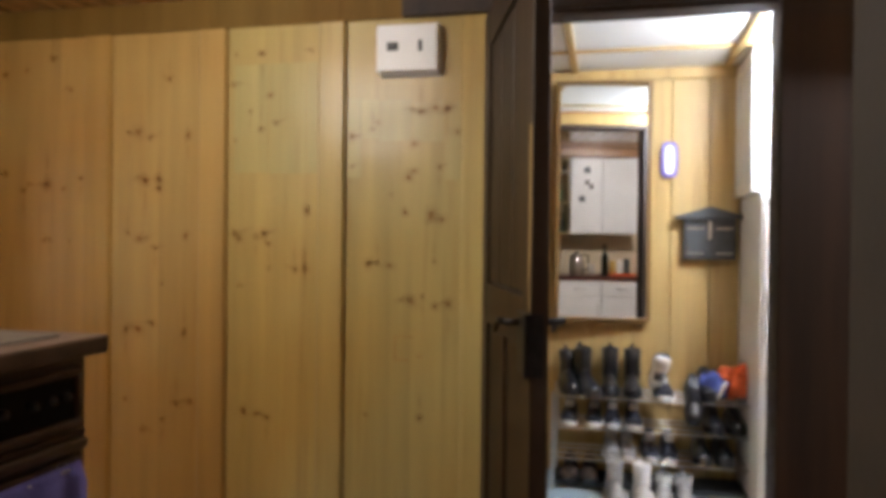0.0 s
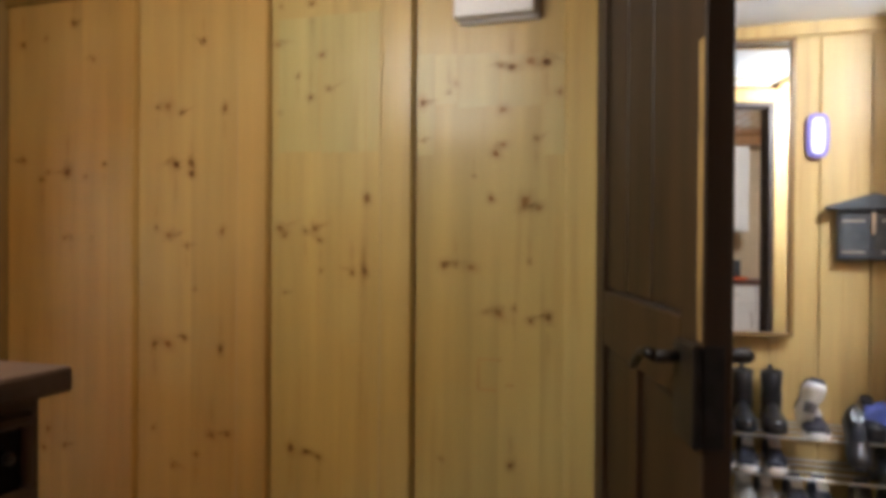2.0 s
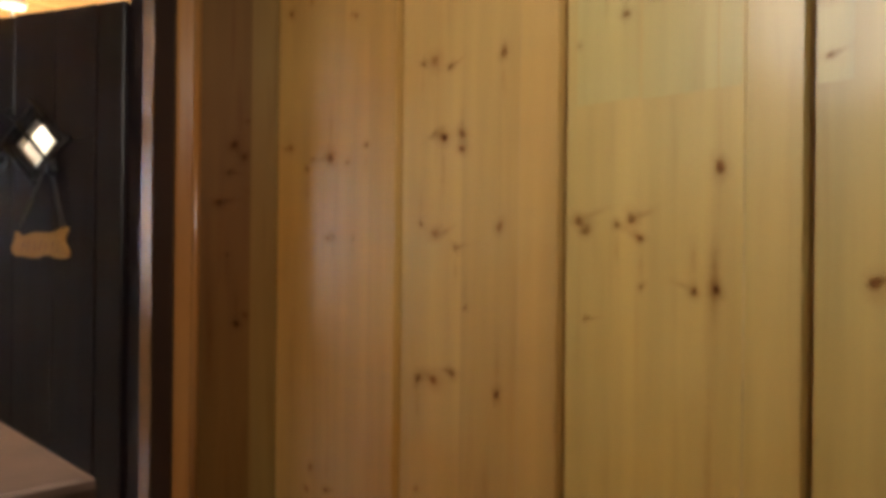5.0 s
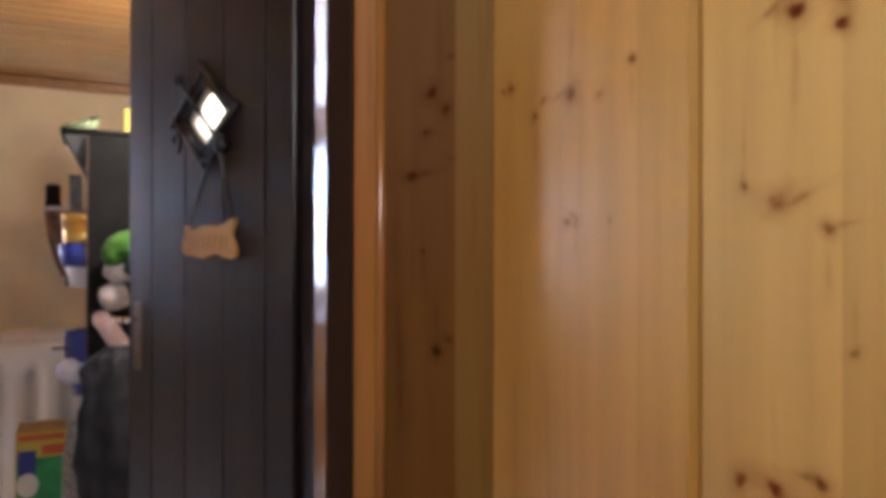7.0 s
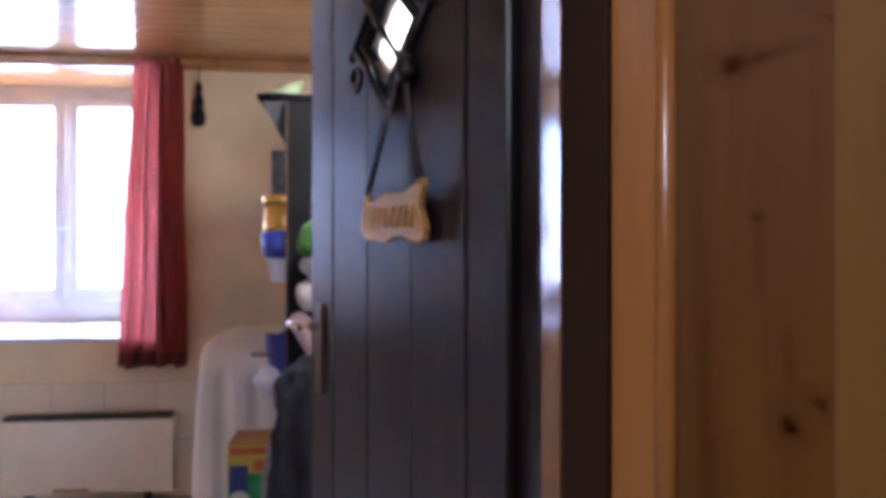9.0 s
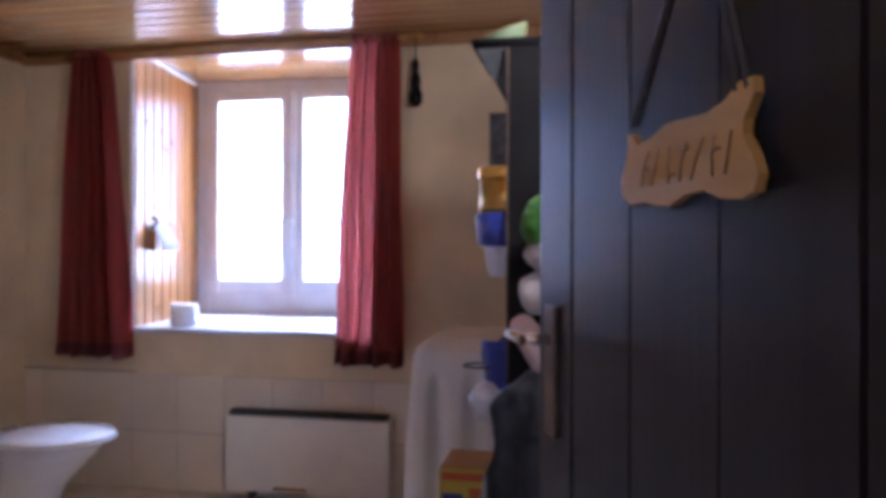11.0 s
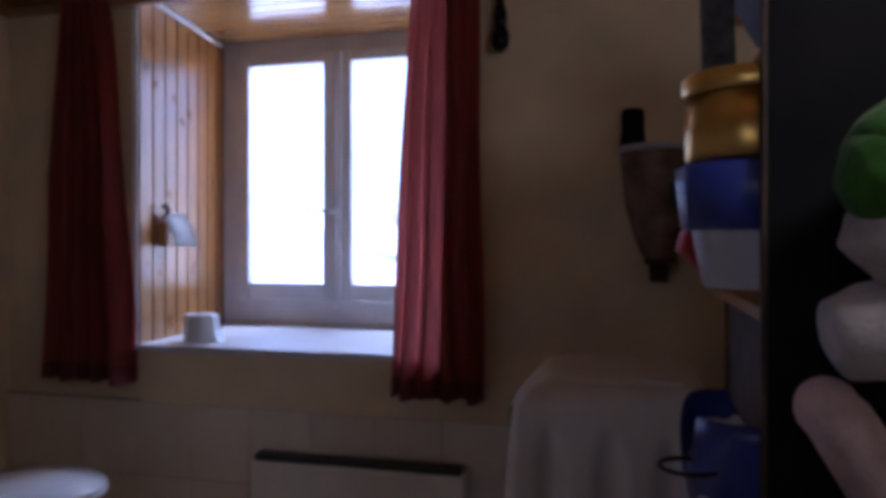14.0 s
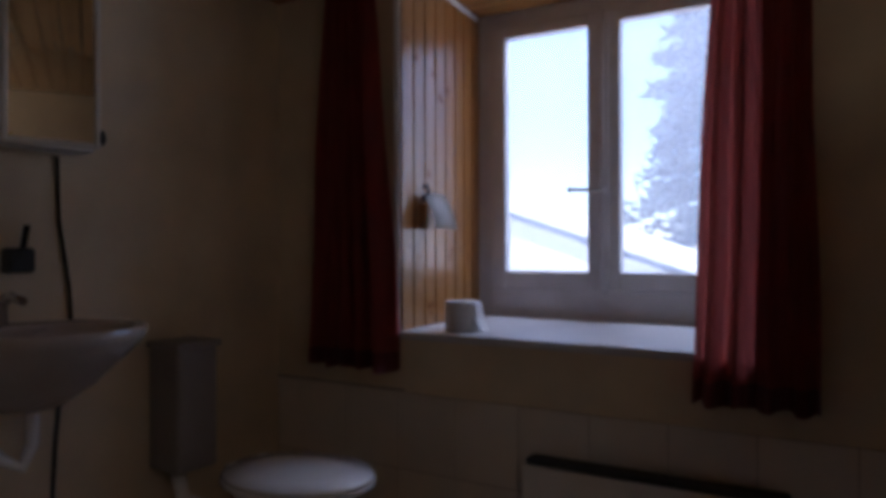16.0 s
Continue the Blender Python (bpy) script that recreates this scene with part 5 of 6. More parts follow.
curtain(-0.625, -0.185, -0.535, -0.330, "faded red curtain hanging beside the recess")
curtain(0.905, 1.255, 0.990, 1.225, "faded red curtain hanging over the window edge")
rod = thing("curtain_rod", (WX + 0.075, 0, 2.075), "turned wooden curtain rod under the ceiling", "curtain rod")
part("pole", tube_bm([(0, -0.80, 0.0), (0, 1.27, 0.0)], 0.012, 10), SIGN_WOOD, rod)
b = lathe_bm([(0.010, 0), (0.018, 0.01), (0.012, 0.025), (0.020, 0.04), (0.016, 0.06), (0.006, 0.07)], 14)
b.transform(pose(0, 1.27, 0, -90, 0, 0))
part("finial", b, SIGN_WOOD, rod)
for y in (-0.7, 1.16):
    part("bracket", box_bm(-0.075, 0.01, y - 0.01, y + 0.01, -0.008, 0.024, 0.002), PINE_RED, rod)
pend = thing("hanging_ornament", (WX + 0.075, 1.305, 2.06), "small dark carved ornament on a string from the rod", "ornament")
part("string", tube_bm([(0, 0, 0.02), (0, 0, -0.09)], 0.003, 6), BLACK, pend)
part("figure", lathe_bm([(0.008, -0.09), (0.018, -0.12), (0.014, -0.15), (0.026, -0.19), (0.022, -0.23), (0.034, -0.26), (0.031, -0.30), (0.013, -0.315)], 12), BLACK, pend)
for i in range(5):
    part("bead", blob_bm((0.028, 0.010 * (-1) ** i, -0.16 - 0.032 * i), (0.006, 0.006, 0.008), level=2), SLATE, pend, "small grey bead")

paper = thing("toilet_roll", (-5.57, -0.02, SILL_Z), "white toilet roll standing on the window sill", "toilet roll")
b = lathe_bm([(0.064, 0.0), (0.068, 0.004), (0.068, 0.112), (0.064, 0.116)], 28)
part("roll", b, WHITE, paper)
drape = prism_bm([(0.060, 0.117), (0.071, 0.112), (0.078, 0.050), (0.104, 0.0), (0.099, 0.0), (0.074, 0.048), (0.068, 0.106), (0.060, 0.113)][::-1], -0.030, 0.030)
drape.transform(Matrix(((0, 0, 1, 0), (1, 0, 0, 0), (0, 1, 0, 0), (0, 0, 0, 1))))
part("loose_sheet", drape, WHITE, paper)
part("core", lathe_bm([(0.02, 0.1155), (0.02, 0.117), (0.005, 0.1172)], 16), BROWN, paper)

hook = thing("wall_dispenser", (-5.57, -0.237, 1.06), "small white paper hung on a hook on the boards", "holder")
part("back", box_bm(-0.12, 0.03, 0.010, 0.02, 0.0, 0.13, 0.004), PINE_RED, hook)
b = bmesh.new()
rows = []
for j in range(7):
    v = j / 6
    rows.append([b.verts.new((-0.16 + 0.16 * u, 0.03 + 0.065 * math.sin(v * 1.5), 0.145 - 0.145 * v)) for u in (0, 0.33, 0.66, 1)])
for r0, r1 in zip(rows, rows[1:]):
    for i in range(3):
        b.faces.new((r0[i], r0[i + 1], r1[i + 1], r1[i])).smooth = True
bmesh.ops.solidify(b, geom=b.faces[:], thickness=0.004)
part("sheet", b, SOLE, hook)
part("side", prism_bm([(0.0, 0.016), (0.012, 0.016), (0.012, 0.06), (0.0, 0.06)], 0.0, 0.10, 0.003), PINE_RED, hook)
part("hook", tube_bm([(-0.02, 0.02, 0.12), (-0.02, 0.05, 0.15), (-0.02, 0.04, 0.175), (-0.02, 0.016, 0.17)], 0.008), IRON, hook)

heater = thing("panel_heater", (WX + 0.010, 0.345, -0.13), "ivory flat electric panel heater with a dark grille on top", "heater")
part("body", box_bm(0.0, 0.075, 0.0, 0.835, 0.0, 0.372, 0.006, 2), HEATER, heater)
part("grille", box_bm(0.004, 0.070, 0.012, 0.823, 0.373, 0.396, 0.004), SLATE, heater, "dark vent grille")
part("badge", box_bm(0.0745, 0.0765, 0.25, 0.42, 0.012, 0.03, 0.001), BRASS, heater, "small faint badge")
for y in (0.12, 0.7):
    part("foot", box_bm(0.01, 0.06, y - 0.015, y + 0.015, -0.05, 0.001, 0.003), SLATE, heater)

# toilet: bowl against the south wall
wc = thing("toilet", (-4.93, -0.87, BATH_Z), "white ceramic toilet with closed lid", "toilet")
def oval(fx, fy, z, cy, n=28):
    return [(fx * math.cos(6.28319 * i / n), cy + fy * math.sin(6.28319 * i / n), z) for i in range(n)]
def loft(rings, smooth=True):
    bm = bmesh.new()
    rr = [[bm.verts.new(p) for p in ring] for ring in rings]
    for a, b in zip(rr, rr[1:]):
        for i in range(len(a)):
            bm.faces.new((a[i], a[(i + 1) % len(a)], b[(i + 1) % len(a)], b[i])).smooth = smooth
    bm.faces.new(rr[0][::-1]), bm.faces.new(rr[-1])
    bmesh.ops.recalc_face_normals(bm, faces=bm.faces[:])
    return bm
part("bowl", loft([oval(0.11, 0.17, 0.0, 0.42), oval(0.10, 0.16, 0.06, 0.42), oval(0.11, 0.17, 0.18, 0.47), oval(0.165, 0.215, 0.30, 0.55), oval(0.185, 0.235, 0.36, 0.575), oval(0.18, 0.23, 0.372, 0.575)]), CERAMIC, wc)
part("seat", loft([oval(0.215, 0.265, 0.372, 0.58), oval(0.232, 0.282, 0.378, 0.58), oval(0.232, 0.282, 0.388, 0.58), oval(0.225, 0.275, 0.392, 0.58)]), CERAMIC, wc)
part("lid", loft([oval(0.224, 0.274, 0.3925, 0.58), oval(0.229, 0.279, 0.398, 0.58), oval(0.222, 0.272, 0.408, 0.58), oval(0.12, 0.17, 0.416, 0.575), oval(0.03, 0.05, 0.418, 0.575)]), CERAMIC, wc)
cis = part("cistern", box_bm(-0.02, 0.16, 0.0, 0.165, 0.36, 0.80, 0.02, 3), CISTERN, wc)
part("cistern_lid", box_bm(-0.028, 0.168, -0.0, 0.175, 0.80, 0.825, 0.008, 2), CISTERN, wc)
part("pipe", tube_bm([(0.1, 0.08, 0.37), (0.1, 0.12, 0.25), (0.05, 0.28, 0.22)], 0.03, 12), CERAMIC, wc)
for s in (-0.07, 0.07):
    part("hinge", tube_bm([(s - 0.02, 0.335, 0.402), (s + 0.02, 0.335, 0.402)], 0.012), CERAMIC, wc)

basin = thing("washbasin", (-4.235, -0.87, 0.725), "beige white ceramic washbasin on the wall", "basin")
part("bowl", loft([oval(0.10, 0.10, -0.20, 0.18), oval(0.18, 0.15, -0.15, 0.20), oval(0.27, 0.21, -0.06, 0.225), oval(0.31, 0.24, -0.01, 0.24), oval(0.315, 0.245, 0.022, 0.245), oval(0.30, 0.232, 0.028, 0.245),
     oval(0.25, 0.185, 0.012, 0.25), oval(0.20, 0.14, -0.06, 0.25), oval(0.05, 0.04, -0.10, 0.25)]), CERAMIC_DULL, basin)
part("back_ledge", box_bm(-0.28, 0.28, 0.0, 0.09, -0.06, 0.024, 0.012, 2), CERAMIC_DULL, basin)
part("trap", joined(tube_bm([(0.0, 0.22, -0.18), (0.0, 0.22, -0.30), (0.03, 0.22, -0.36), (0.08, 0.2, -0.33), (0.1, 0.14, -0.27), (0.1, 0.0, -0.27)], 0.02, 10)), CERAMIC, basin, "white plastic trap")
tap = part("tap", joined(tube_bm([(0.0, 0.06, 0.02), (0.0, 0.06, 0.09), (0.0, 0.10, 0.115), (0.0, 0.17, 0.10)], 0.013, 10), blob_bm((0, 0.06, 0.10), (0.024, 0.024, 0.02))), CHROME, basin)
valve = thing("angle_valve", (-4.42, -0.87, 0.53), "chrome angle valve with a hose under the basin", "valve")
part("body", joined(tube_bm([(0, 0.0, 0), (0, 0.10, 0)], 0.012), tube_bm([(0.045, 0.08, 0.01), (-0.05, 0.085, 0)], 0.009)), BRASS, valve)
part("hose", tube_bm([(0.03, 0.09, 0.0), (0.05, 0.10, -0.15), (0.04, 0.06, -0.4), (0.04, 0.02, -0.66)], 0.007), ROPE, valve)
soap = thing("wall_holder", (-4.285, -0.87, 0.95), "small dark holder with a brush on the wall", "holder")
part("cup", box_bm(-0.05, 0.03, 0.0, 0.06, -0.045, 0.03, 0.008), SLATE, soap)
part("brush", tube_bm([(-0.02, 0.03, 0.0), (-0.035, 0.035, 0.10)], 0.010), BLACK, soap)

cab = thing("mirror_cabinet", (-4.49, -0.868, 1.285), "white framed mirror cabinet above the basin", "cabinet")
part("body", box_bm(0.0, 0.72, 0.0, 0.115, 0.0, 0.62, 0.004), WHITE, cab)
def swung(bm):
    """The narrow door stands ajar on its hinge."""
    bm.transform(pose(0.30, 0.133, 0.0, 0, 0, -16))
    return bm


d = part("door", swung(joined(box_bm(-0.27, -0.252, -0.009, 0.009, 0.0, 0.62, 0.004), box_bm(-0.018, 0.0, -0.009, 0.009, 0.0, 0.62, 0.004), box_bm(-0.252, -0.018, -0.008, 0.008, 0.0, 0.018, 0.004), box_bm(-0.252, -0.018, -0.008, 0.008, 0.602, 0.62, 0.004))), HEATER, cab)
part("mirror", swung(box_bm(-0.254, -0.016, -0.002, 0.004, 0.016, 0.604)), MIRROR, d, "mirror glass")
part("knob", swung(blob_bm((-0.276, 0.0, 0.035), (0.012, 0.012, 0.024))), SLATE, d, "dark grip")
part("fixed_mirror", box_bm(0.32, 0.70, 0.116, 0.122, 0.02, 0.60), MIRROR, cab, "mirror glass")
cable = thing("power_cable", (-4.47, -0.862, 1.27), "thin black cable hanging down from the mirror cabinet", "cable")
part("cord", tube_bm([(0.04, 0.0, 0.0), (0.035, 0.0, -0.2), (0.0, 0.0, -0.42), (-0.01, 0.0, -0.60)], 0.006, 6), BLACK, cable)

# ribbed white laundry bin by the window wall
bin_ = thing("laundry_bin", (-4.55, 1.46, BATH_Z), "tall white plastic laundry bin with ribbed sides", "laundry bin")
W, D = 0.50, 0.56
rings = []
for z, inset in [(0.0, 0.012)] + [(0.03 * i, 0.0) for i in range(1, 29)] + [(0.865, 0.002), (0.885, 0.008), (0.90, 0.020), (0.911, 0.040), (0.915, 0.07)]:
    flare = 0.075 * (1 - min(1.0, z / 0.88) ** 2.2)
    half_w, half_d, ring = W / 2 - 0.02 + flare * 0.55 - inset, D / 2 - inset, []
    for i in range(200):
        a = 6.28319 * (i + 0.5) / 200
        c, q = math.cos(a), math.sin(a)
        m = max(abs(c), abs(q))
        x, y = half_d * math.copysign(abs(c / m) ** 0.8, c), half_w * math.copysign(abs(q / m) ** 0.8, q)
        k = max(0.0, min(1.0, (abs(x) / half_d + abs(y) / half_w - 1.86) / 0.14))
        x, y = x * (1 - 0.05 * k * k), y * (1 - 0.05 * k * k)
        if x > half_d * 0.9 and 0.05 < z:
            across = abs(((y + W / 2 - 0.045) % 0.135) - 0.0675) / 0.034
            top_z = 0.80 - 0.035 * max(0.0, across) ** 2
            depth = max(0.0, min(1.0, 1.25 - across)) * max(0.0, min(1.0, (top_z - z) / 0.03))
            x -= 0.030 * depth * (abs(y) < half_w - 0.03)
        ring.append((x - D / 2, y + W / 2, z))
    rings.append(ring)
part("body", loft(rings), PLASTIC_WHITE, bin_)
part("lid", box_bm(-D + 0.07, -0.06, 0.10, W - 0.09, 0.914, 0.924, 0.004, 2), PLASTIC_WHITE, bin_)
part("latch", box_bm(-0.20, -0.14, -0.008, 0.03, 0.76, 0.83, 0.006), SLATE, bin_, "dark latch")

# black shelf unit beside the door, with what stands on it
SX, SY = -3.745, 1.905
unit = thing("shelf_unit", (SX, SY, BATH_Z), "black lacquered shelf unit with brown wooden edges", "shelf unit")
TOP = 1.56 - BATH_Z
part("side_panel", box_bm(-0.022, 0.0, 0.006, 0.62, 0, TOP, 0.002), BLACK, unit)
part("post", box_bm(-0.72, -0.70, 0.58, 0.62, 0, TOP, 0.002), BROWN, unit)
part("edge_band", box_bm(-0.021, -0.001, 0.0, 0.0055, 0, TOP), BROWN, unit, "brown wooden edge")
part("back_panel", box_bm(-0.70, -0.022, 0.602, 0.615, 0, TOP), PINE_BROWN, unit, "brown wooden back")
for z in (0.25, 0.60 - BATH_Z, 1.005 - BATH_Z - 0.02, 1.30 - BATH_Z, TOP - 0.03):
    part("shelf", box_bm(-0.698, -0.023, 0.004, 0.6, z - 0.018, z, 0.002), SIGN_WOOD if z > 1.0 else BROWN, unit)

funnel = thing("black_scoop", (-3.93, 1.93, 1.38), "black flaring plastic box on the top of the shelf", "box")
b = loft([[(-0.10, 0.01, -0.02), (0.10, 0.01, -0.02), (0.10, 0.22, -0.02), (-0.10, 0.22, -0.02)], [(-0.12, -0.095, 0.185), (0.17, -0.105, 0.19), (0.17, 0.26, 0.19), (-0.12, 0.26, 0.185)]], False)
part("body", b, SLATE, funnel)
part("rim", joined(tube_bm([(-0.12, -0.095, 0.19), (0.17, -0.105, 0.195), (0.17, 0.26, 0.195)], 0.012, 8)), BLACK, funnel)
glass = thing("glass_bowl", (-3.86, 1.90, 1.575), "tilted greenish glass bowl on top of the black box", "bowl")
b = lathe_bm([(0.02, 0.0), (0.055, 0.015), (0.075, 0.05), (0.07, 0.052), (0.05, 0.02), (0.015, 0.008)], 22)
b.transform(pose(0.02, 0.0, 0.0, 20, 15, 0))
part("bowl", b, GLASS_GREEN, glass)
parcel = thing("yellow_box", (-3.95, 2.10, 1.58), "yellow green carton on top of the shelf unit", "box")
part("carton", box_bm(-0.05, 0.05, -0.06, 0.06, 0, 0.12, 0.003), CARDBOARD, parcel)

tin = thing("gold_tin", (-3.855, 1.905, 1.167), "round gold coloured tin with lid on a tub", "tin")
part("body", lathe_bm([(0.078, 0.0), (0.08, 0.005), (0.08, 0.085)], 28), GOLD, tin)
part("lid", lathe_bm([(0.083, 0.085), (0.084, 0.088), (0.084, 0.108), (0.08, 0.112), (0.03, 0.113)], 28), GOLD, tin)
tub = thing("plastic_tub", (-3.86, 1.91, 1.005), "milky plastic tub with a blue rim", "tub")
part("body", lathe_bm([(0.058, 0.0), (0.062, 0.004), (0.082, 0.11), (0.08, 0.112)], 28), CLEAR_PLASTIC, tub)
part("rim", lathe_bm([(0.084, 0.075), (0.090, 0.08), (0.098, 0.155), (0.092, 0.158), (0.08, 0.158)], 28), BLUE, tub, "blue plastic rim")
paperbag = thing("paper_sheet", (-3.87, 1.87, 1.28), "leaning printed grey card beside the shelf edge", "card")
b = box_bm(-0.022, 0.022, -0.004, 0.0, 0, 0.15, 0.001)
b.transform(pose(0, 0, 0, -8, 0, 98))
part("card", b, material("printed_grey_card", (0.15, 0.15, 0.17), 0.5, spread=0.4, scale=40), paperbag)
redbox = thing("red_pouch", (-4.12, 1.935, 1.005), "red and black pouch on the shelf", "pouch")
part("pouch", blob_bm((0, -0.035, 0.07), (0.06, 0.07, 0.075), 0.3, 8), RED, redbox)
part("flap", box_bm(-0.05, 0.05, -0.115, -0.02, 0.12, 0.165, 0.012, 2), BLACK, redbox)

jar = thing("food_processor", (-5.22, 1.84, BATH_Z), "clear jug with a black knob standing behind the shelf", "jug")
part("bracket", joined(box_bm(-0.205, 0.05, -0.05, 0.05, 1.185, 1.20, 0.003), box_bm(-0.205, -0.19, -0.03, 0.03, 1.12, 1.185, 0.003)), BROWN, jar, "brown wooden wall bracket")
part("jug", lathe_bm([(0.045, 1.20), (0.06, 1.215), (0.085, 1.28), (0.112, 1.38), (0.125, 1.50), (0.128, 1.54), (0.02, 1.545)], 24), material("smoked_plastic", (0.20, 0.13, 0.10), 0.2, spread=0.4, scale=14), jar)
part("lid_ring", lathe_bm([(0.132, 1.53), (0.135, 1.545), (0.128, 1.552), (0.03, 1.553)], 24), CLEAR_PLASTIC, jar)
b = lathe_bm([(0.042, 1.553), (0.036, 1.60), (0.036, 1.66), (0.03, 1.672), (0.01, 1.674)], 18)
b.transform(Matrix.Translation((0, -0.085, 0)))
part("knob", b, BLACK, jar)

# soft toys and a bag hung on the side of the shelf unit
toy = thing("plush_toy", (SX + 0.115, 2.045, 1.085), "green capped white soft toy hung on the shelf side", "soft toy")
bm = joined(blob_bm((0.0, 0.02, 0.062), (0.085, 0.110, 0.068), 0.08, 1, level=4), blob_bm((0.012, -0.050, 0.042), (0.055, 0.045, 0.052), 0.06, 6, level=4))
cap = part("cap", bm, GREEN_PLUSH, toy, "bright green plush cap")
part("brim", blob_bm((0.04, 0.06, 0.0), (0.075, 0.085, 0.055), 0.2, 2, (0, 20, 0), level=4), DARK_GREEN_PLUSH, toy, "dark green plush side")
part("face", joined(blob_bm((0.0, -0.035, -0.015), (0.05, 0.05, 0.045), 0.2, 3, level=4), blob_bm((0.03, 0.015, -0.03), (0.035, 0.035, 0.03), 0.2, 4, level=4)), WHITE_PLUSH, toy, "white plush face")
part("loop", tube_bm([(-0.05, 0.0, 0.1), (-0.09, 0.0, 0.16), (-0.116, 0.0, 0.16)], 0.004), BLACK, toy)
toy2 = thing("plush_roll", (SX + 0.09, 2.03, 0.985), "white soft toy with a dark band hung on the shelf side", "soft toy")
b = lathe_bm([(0.02, -0.085), (0.042, -0.075), (0.05, -0.04), (0.048, -0.01), (0.044, 0.005)], 28)
b.transform(pose(0, 0, 0, -75, 0, 12))
part("body", b, WHITE_PLUSH, toy2)
b = lathe_bm([(0.046, 0.002), (0.049, 0.006), (0.047, 0.03), (0.04, 0.04), (0.02, 0.042)], 28)
b.transform(pose(0, 0, 0, -75, 0, 12))
part("band", b, BLACK, toy2, "black band")
part("loop", tube_bm([(-0.04, 0.0, 0.04), (-0.091, 0.0, 0.06)], 0.004), BLACK, toy2)
toy3 = thing("long_soft_toy", (SX + 0.08, 2.02, 0.845), "pale pink long soft toy hanging on the shelf side", "soft toy")
part("body", joined(tube_bm([(0.0, -0.072, 0.052), (0.0, -0.055, 0.035), (0.0, -0.012, -0.035), (0.0, 0.028, -0.105), (0.0, 0.055, -0.15)], 0.031, 14, 1.3), blob_bm((0, -0.066, 0.048), (0.032, 0.032, 0.032))), PINK_PLUSH, toy3)
part("cuff", blob_bm((0.012, 0.055, -0.155), (0.04, 0.035, 0.035), 0.1, 5), BROWN, toy3, "brown cuff")
part("loop", tube_bm([(-0.03, 0.0, 0.02), (-0.081, 0.0, 0.05)], 0.004), BLACK, toy3)
bag = thing("cloth_bag", (SX + 0.10, 2.0, 0.0), "crumpled dark blue cloth bag hung on the shelf side", "bag")
b = lathe_bm([(0.03, 0.80), (0.07, 0.76), (0.085, 0.70), (0.095, 0.55), (0.10, 0.35), (0.095, 0.12), (0.06, 0.04), (0.02, 0.03)][::-1], 30, 1.15)
bmesh.ops.subdivide_edges(b, edges=[e for e in b.edges if abs(e.verts[0].co.z - e.verts[1].co.z) > 0.03], cuts=4)
for v in b.verts:
    a = math.atan2(v.co.y, v.co.x)
    k = 1 + 0.12 * math.sin(5 * a + 3 * v.co.z) + 0.30 * noise.noise(Vector((math.cos(a) * 2, math.sin(a) * 2, v.co.z * 6))) + 0.24 * noise.noise(Vector((math.cos(a) * 5, math.sin(a) * 5, v.co.z * 16)))
    v.co.x, v.co.y = v.co.x * k, v.co.y * k
part("sack", b, DENIM, bag)
part("handle", tube_bm([(-0.03, 0, 0.79), (-0.08, 0, 0.86), (-0.102, 0.0, 0.86)], 0.006), DENIM, bag)
scarf = thing("patterned_scarf", (SX - 0.02, 1.87, 0.0), "black and white dotted cloth hanging on the shelf edge", "scarf")
b = loft([oval(0.012, 0.02, 0.05, 0.0, 12), oval(0.03, 0.045, 0.15, 0.0, 12), oval(0.028, 0.04, 0.4, 0.0, 12), oval(0.012, 0.02, 0.52, 0.0, 12)])
part("cloth", b, material("dotted_cloth", (0.30, 0.30, 0.31), 0.85, spread=0.2, scale=120, dark=(0.012, 0.012, 0.014), fine=200), scarf)
mug = thing("blue_basket", (-3.95, 1.945, 0.60), "sagging blue plastic basket full of odds and ends on the shelf", "basket")
rings = []
for f, z in ((0.80, 0.0), (0.86, 0.05), (0.93, 0.11), (1.0, 0.17), (1.04, 0.19), (1.0, 0.185), (0.94, 0.16), (0.86, 0.09)):
    ring = []
    for i in range(40):
        a = 6.28319 * i / 40
        c, q = math.cos(a), math.sin(a)
        x, y = 0.19 * f * math.copysign(abs(c) ** 0.45, c), 0.11 * f * math.copysign(abs(q) ** 0.45, q)
        dip = 0.55 * max(0.0, -q) * max(0.0, 1 - abs(x + 0.02) / 0.17)
        ring.append((x, y, 1.15 * z * (1 - dip * 0.8) + 0.03 * (x > 0.12) * z / 0.19))
    rings.append(ring)
part("tub", loft(rings), BLUE, mug)
part("contents", joined(blob_bm((-0.08, 0.0, 0.12), (0.07, 0.07, 0.05), 0.5, 2), blob_bm((0.03, 0.02, 0.10), (0.08, 0.06, 0.06), 0.5, 6)), BROWN, mug, "dark crumpled bits")
part("wrapper", joined(blob_bm((0.11, -0.04, 0.155), (0.03, 0.04, 0.03), 0.6, 4), blob_bm((-0.13, -0.03, 0.14), (0.03, 0.05, 0.045), 0.5, 5)), CLEAR_PLASTIC, mug, "milky plastic wrapper")
part("ring", tube_bm([(0.14 + 0.037 * math.cos(a), -0.115 + 0.037 * math.sin(a), 0.18) for a in [0.3 * i for i in range(22)]], 0.003, 6), IRON, mug, "thin wire ring")
crate = thing("brown_box", (-3.97, 2.10, 0.80), "dark brown wooden box standing under the shelf", "box")
part("body", box_bm(-0.20, 0.195, -0.185, 0.15, 0.0, 0.18, 0.004), BROWN, crate)
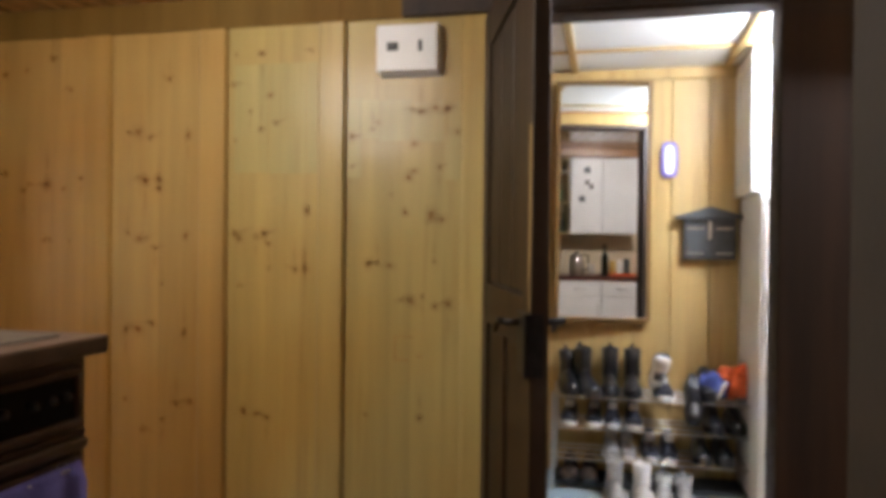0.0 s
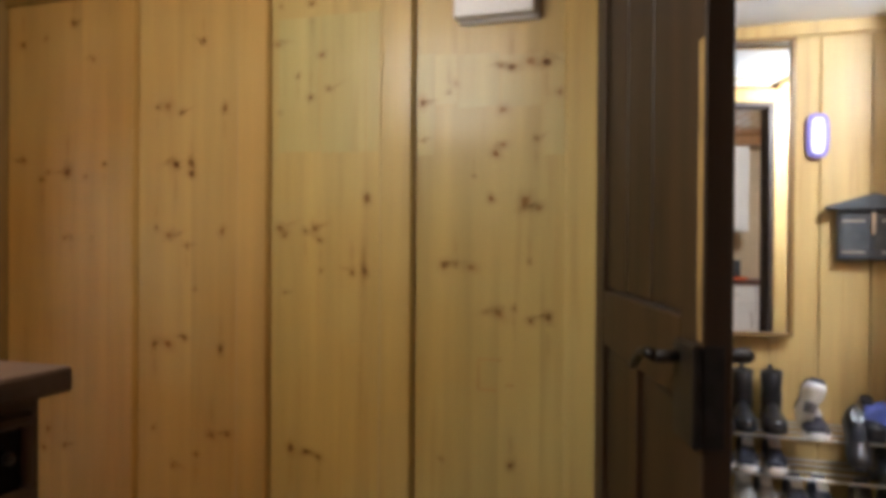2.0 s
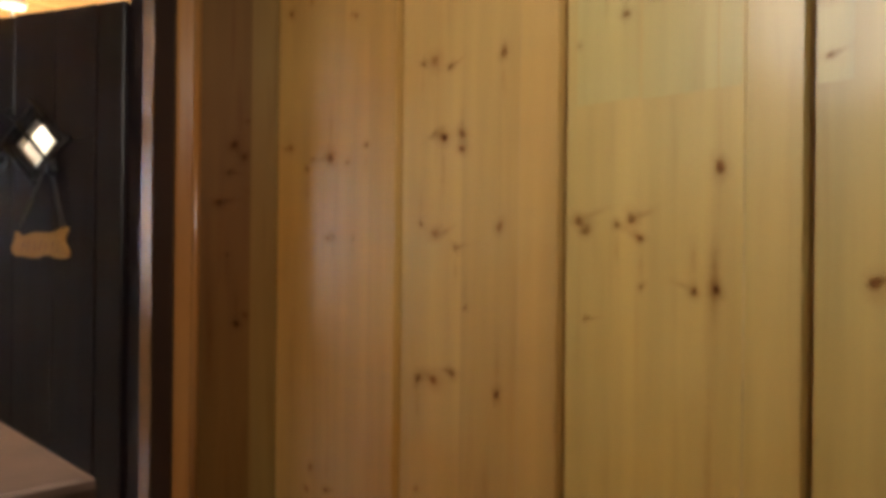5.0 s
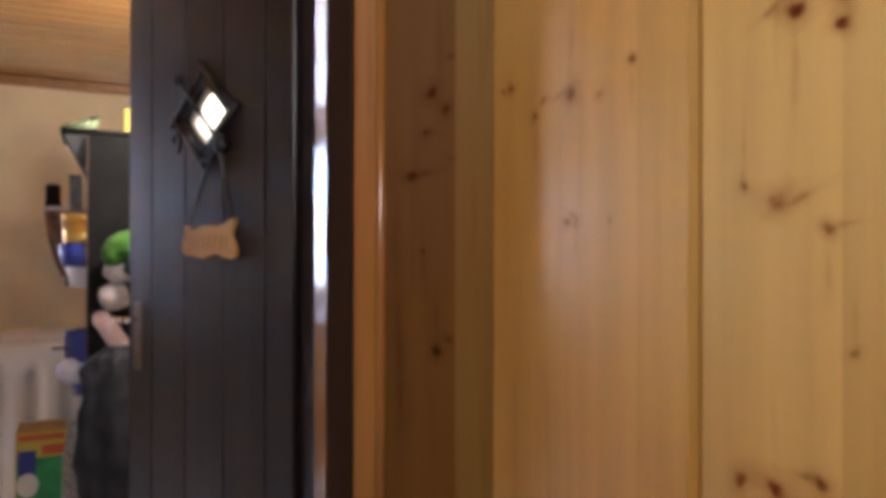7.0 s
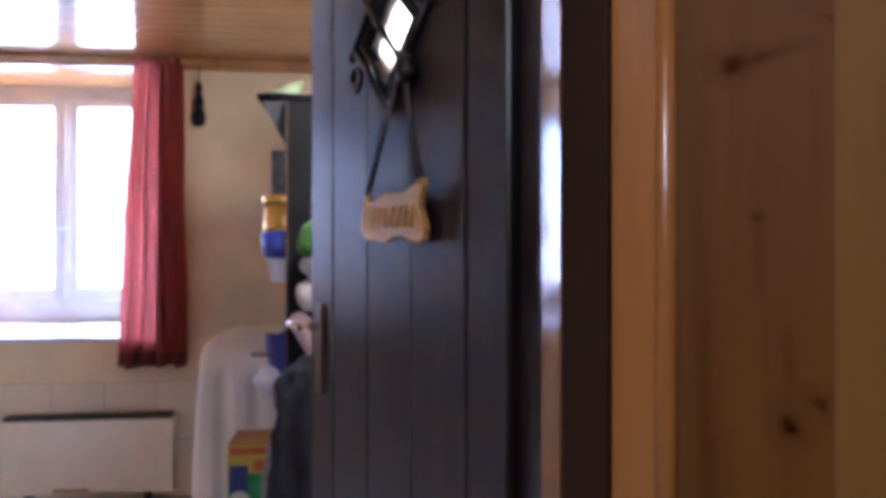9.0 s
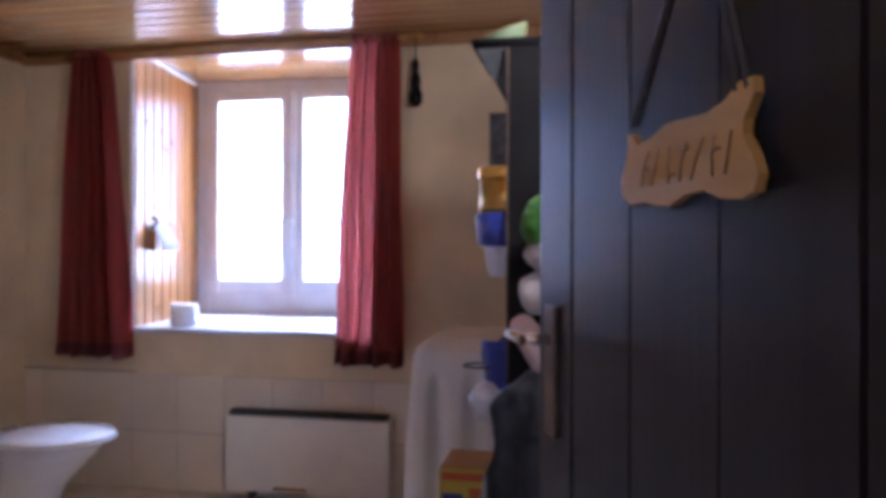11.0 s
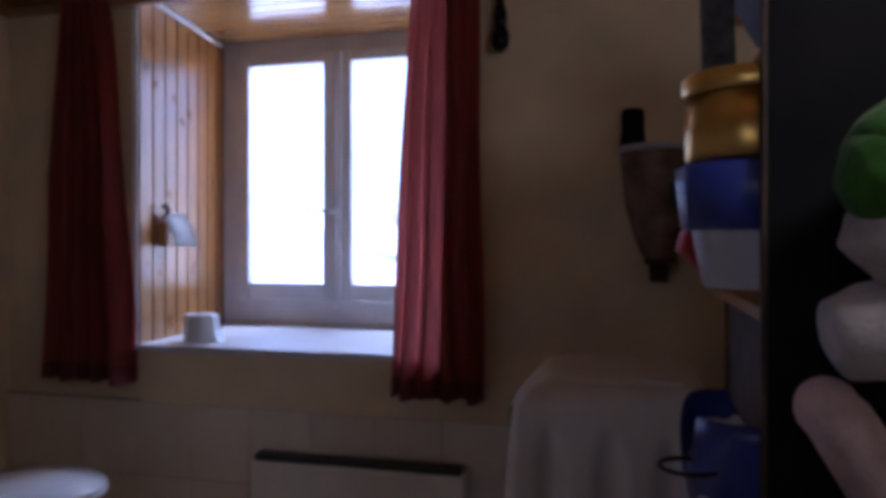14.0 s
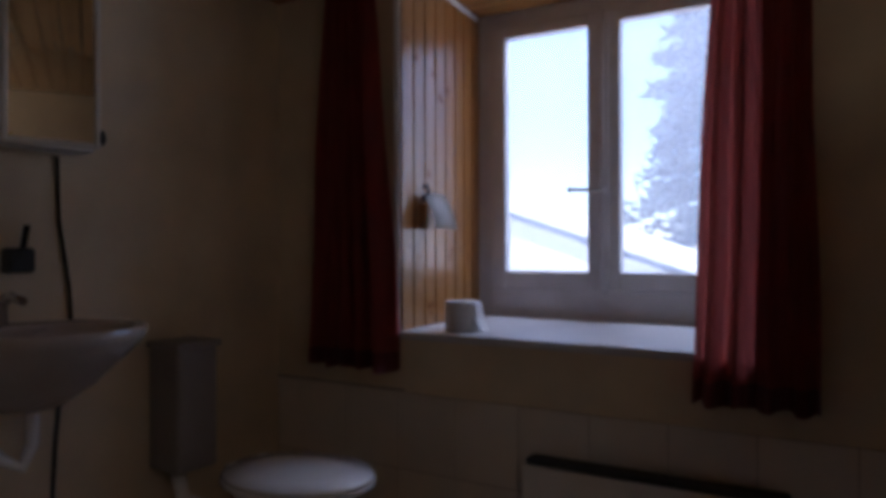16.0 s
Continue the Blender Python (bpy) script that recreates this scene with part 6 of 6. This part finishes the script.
part("front_frame", joined(box_bm(-0.20, -0.185, -0.19, -0.184, 0.0, 0.18, 0.001), box_bm(0.18, 0.195, -0.19, -0.184, 0.0, 0.18, 0.001), box_bm(-0.185, 0.18, -0.19, -0.184, 0.165, 0.18, 0.001)), PINE_BROWN, crate)
part("foot", box_bm(-0.19, 0.18, -0.05, 0.14, -0.003, 0.001), BROWN, crate)
crys = thing("plastic_bag", (-3.80, 1.86, 0.66), "small crumpled clear plastic bag", "bag")
part("bag", blob_bm((0, 0, 0.04), (0.05, 0.05, 0.045), 0.6, 9), CLEAR_PLASTIC, crys)
part("tie", tube_bm([(0.0, 0.02, 0.07), (0.02, 0.06, 0.08)], 0.003), IRON, crys)
ctn = thing("detergent_box", (-4.30, 1.745, BATH_Z), "yellow and green detergent carton on the floor", "carton")
part("carton", box_bm(-0.10, 0.10, -0.095, 0.095, 0.0, 0.575, 0.004), CARDBOARD, ctn)
part("flap", box_bm(-0.095, 0.095, -0.09, 0.09, 0.575, 0.583, 0.002), SIGN_WOOD, ctn, "brown open top")
part("green_front", box_bm(0.1, 0.102, -0.09, 0.09, 0.02, 0.47, 0.0), CARD_GREEN, ctn)
part("red_band", box_bm(0.1, 0.1022, 0.0, 0.09, 0.48, 0.52, 0.0), CARD_RED, ctn)
part("title_bar", joined(box_bm(0.1, 0.1024, -0.085, 0.085, 0.54, 0.565)), CARD_RED, ctn)
part("blue_patch", box_bm(0.1, 0.1026, -0.085, -0.02, 0.40, 0.50), BLUE, ctn)
part("white_patch", blob_bm((0.102, -0.05, 0.36), (0.004, 0.04, 0.05)), SOLE, ctn)

# ---- outside the window ----
structure("ground", box_bm(-160, GX - 0.1, -90, 90, -1.6, -1.2), SNOW, "pale bright ground outside the window", "ground")
roof = thing("neighbour_house", (-14.0, -4.5, -1.2), "pale neighbouring house gable with a dark sloping verge", "house")
gable = loft([[(-6, -5.0, 0), (-6, 6.0, 0), (-6, 6.0, 0.86), (-6, -5.0, 4.54)], [(0, -5.0, 0), (0, 6.0, 0), (0, 6.0, 0.86), (0, -5.0, 4.54)]], False)
part("wall", gable, SNOW, roof)
part("verge", tube_bm([(0.05, -5.1, 4.62), (0.05, 6.1, 0.88)], 0.055, 8), material("grey_metal_verge", (0.16, 0.18, 0.2), 0.5, metal=0.2), roof, "grey metal verge")
tree = thing("conifer_tree", (-22.0, -2.6, -1.2), "tall dark conifer with drooping branches outside", "tree")
part("trunk", tube_bm([(0, 0, 0), (0.05, 0, 4), (0, 0, 10.5)], 0.22, 10, 0.12), BARK, tree)
rng = random.Random(5)
bm = bmesh.new()
for i in range(120):
    z = 0.8 + 9.6 * (i / 120)
    reach = 2.6 * (1 - z / 11.2) ** 0.8 + 0.15
    reach *= 0.75 + 0.5 * rng.random()
    a = i * 2.4 + rng.random()
    tip = Vector((math.cos(a) * reach, math.sin(a) * reach, z - 0.25 * reach + 0.15))
    for j in range(64):
        s = 0.15 + 0.85 * rng.random()
        c = Vector((0, 0, z)).lerp(tip, s) + Vector((rng.gauss(0, 0.10), rng.gauss(0, 0.10), rng.gauss(-0.05, 0.09)))
        d = Vector((rng.gauss(0, 1), rng.gauss(0, 1), rng.gauss(-0.4, 0.6))).normalized() * (0.14 + 0.14 * rng.random())
        u = d.orthogonal().normalized() * 0.06
        bm.faces.new([bm.verts.new(c - d), bm.verts.new(c + u), bm.verts.new(c + d), bm.verts.new(c - u)])
part("crown", bm, LEAF, tree)
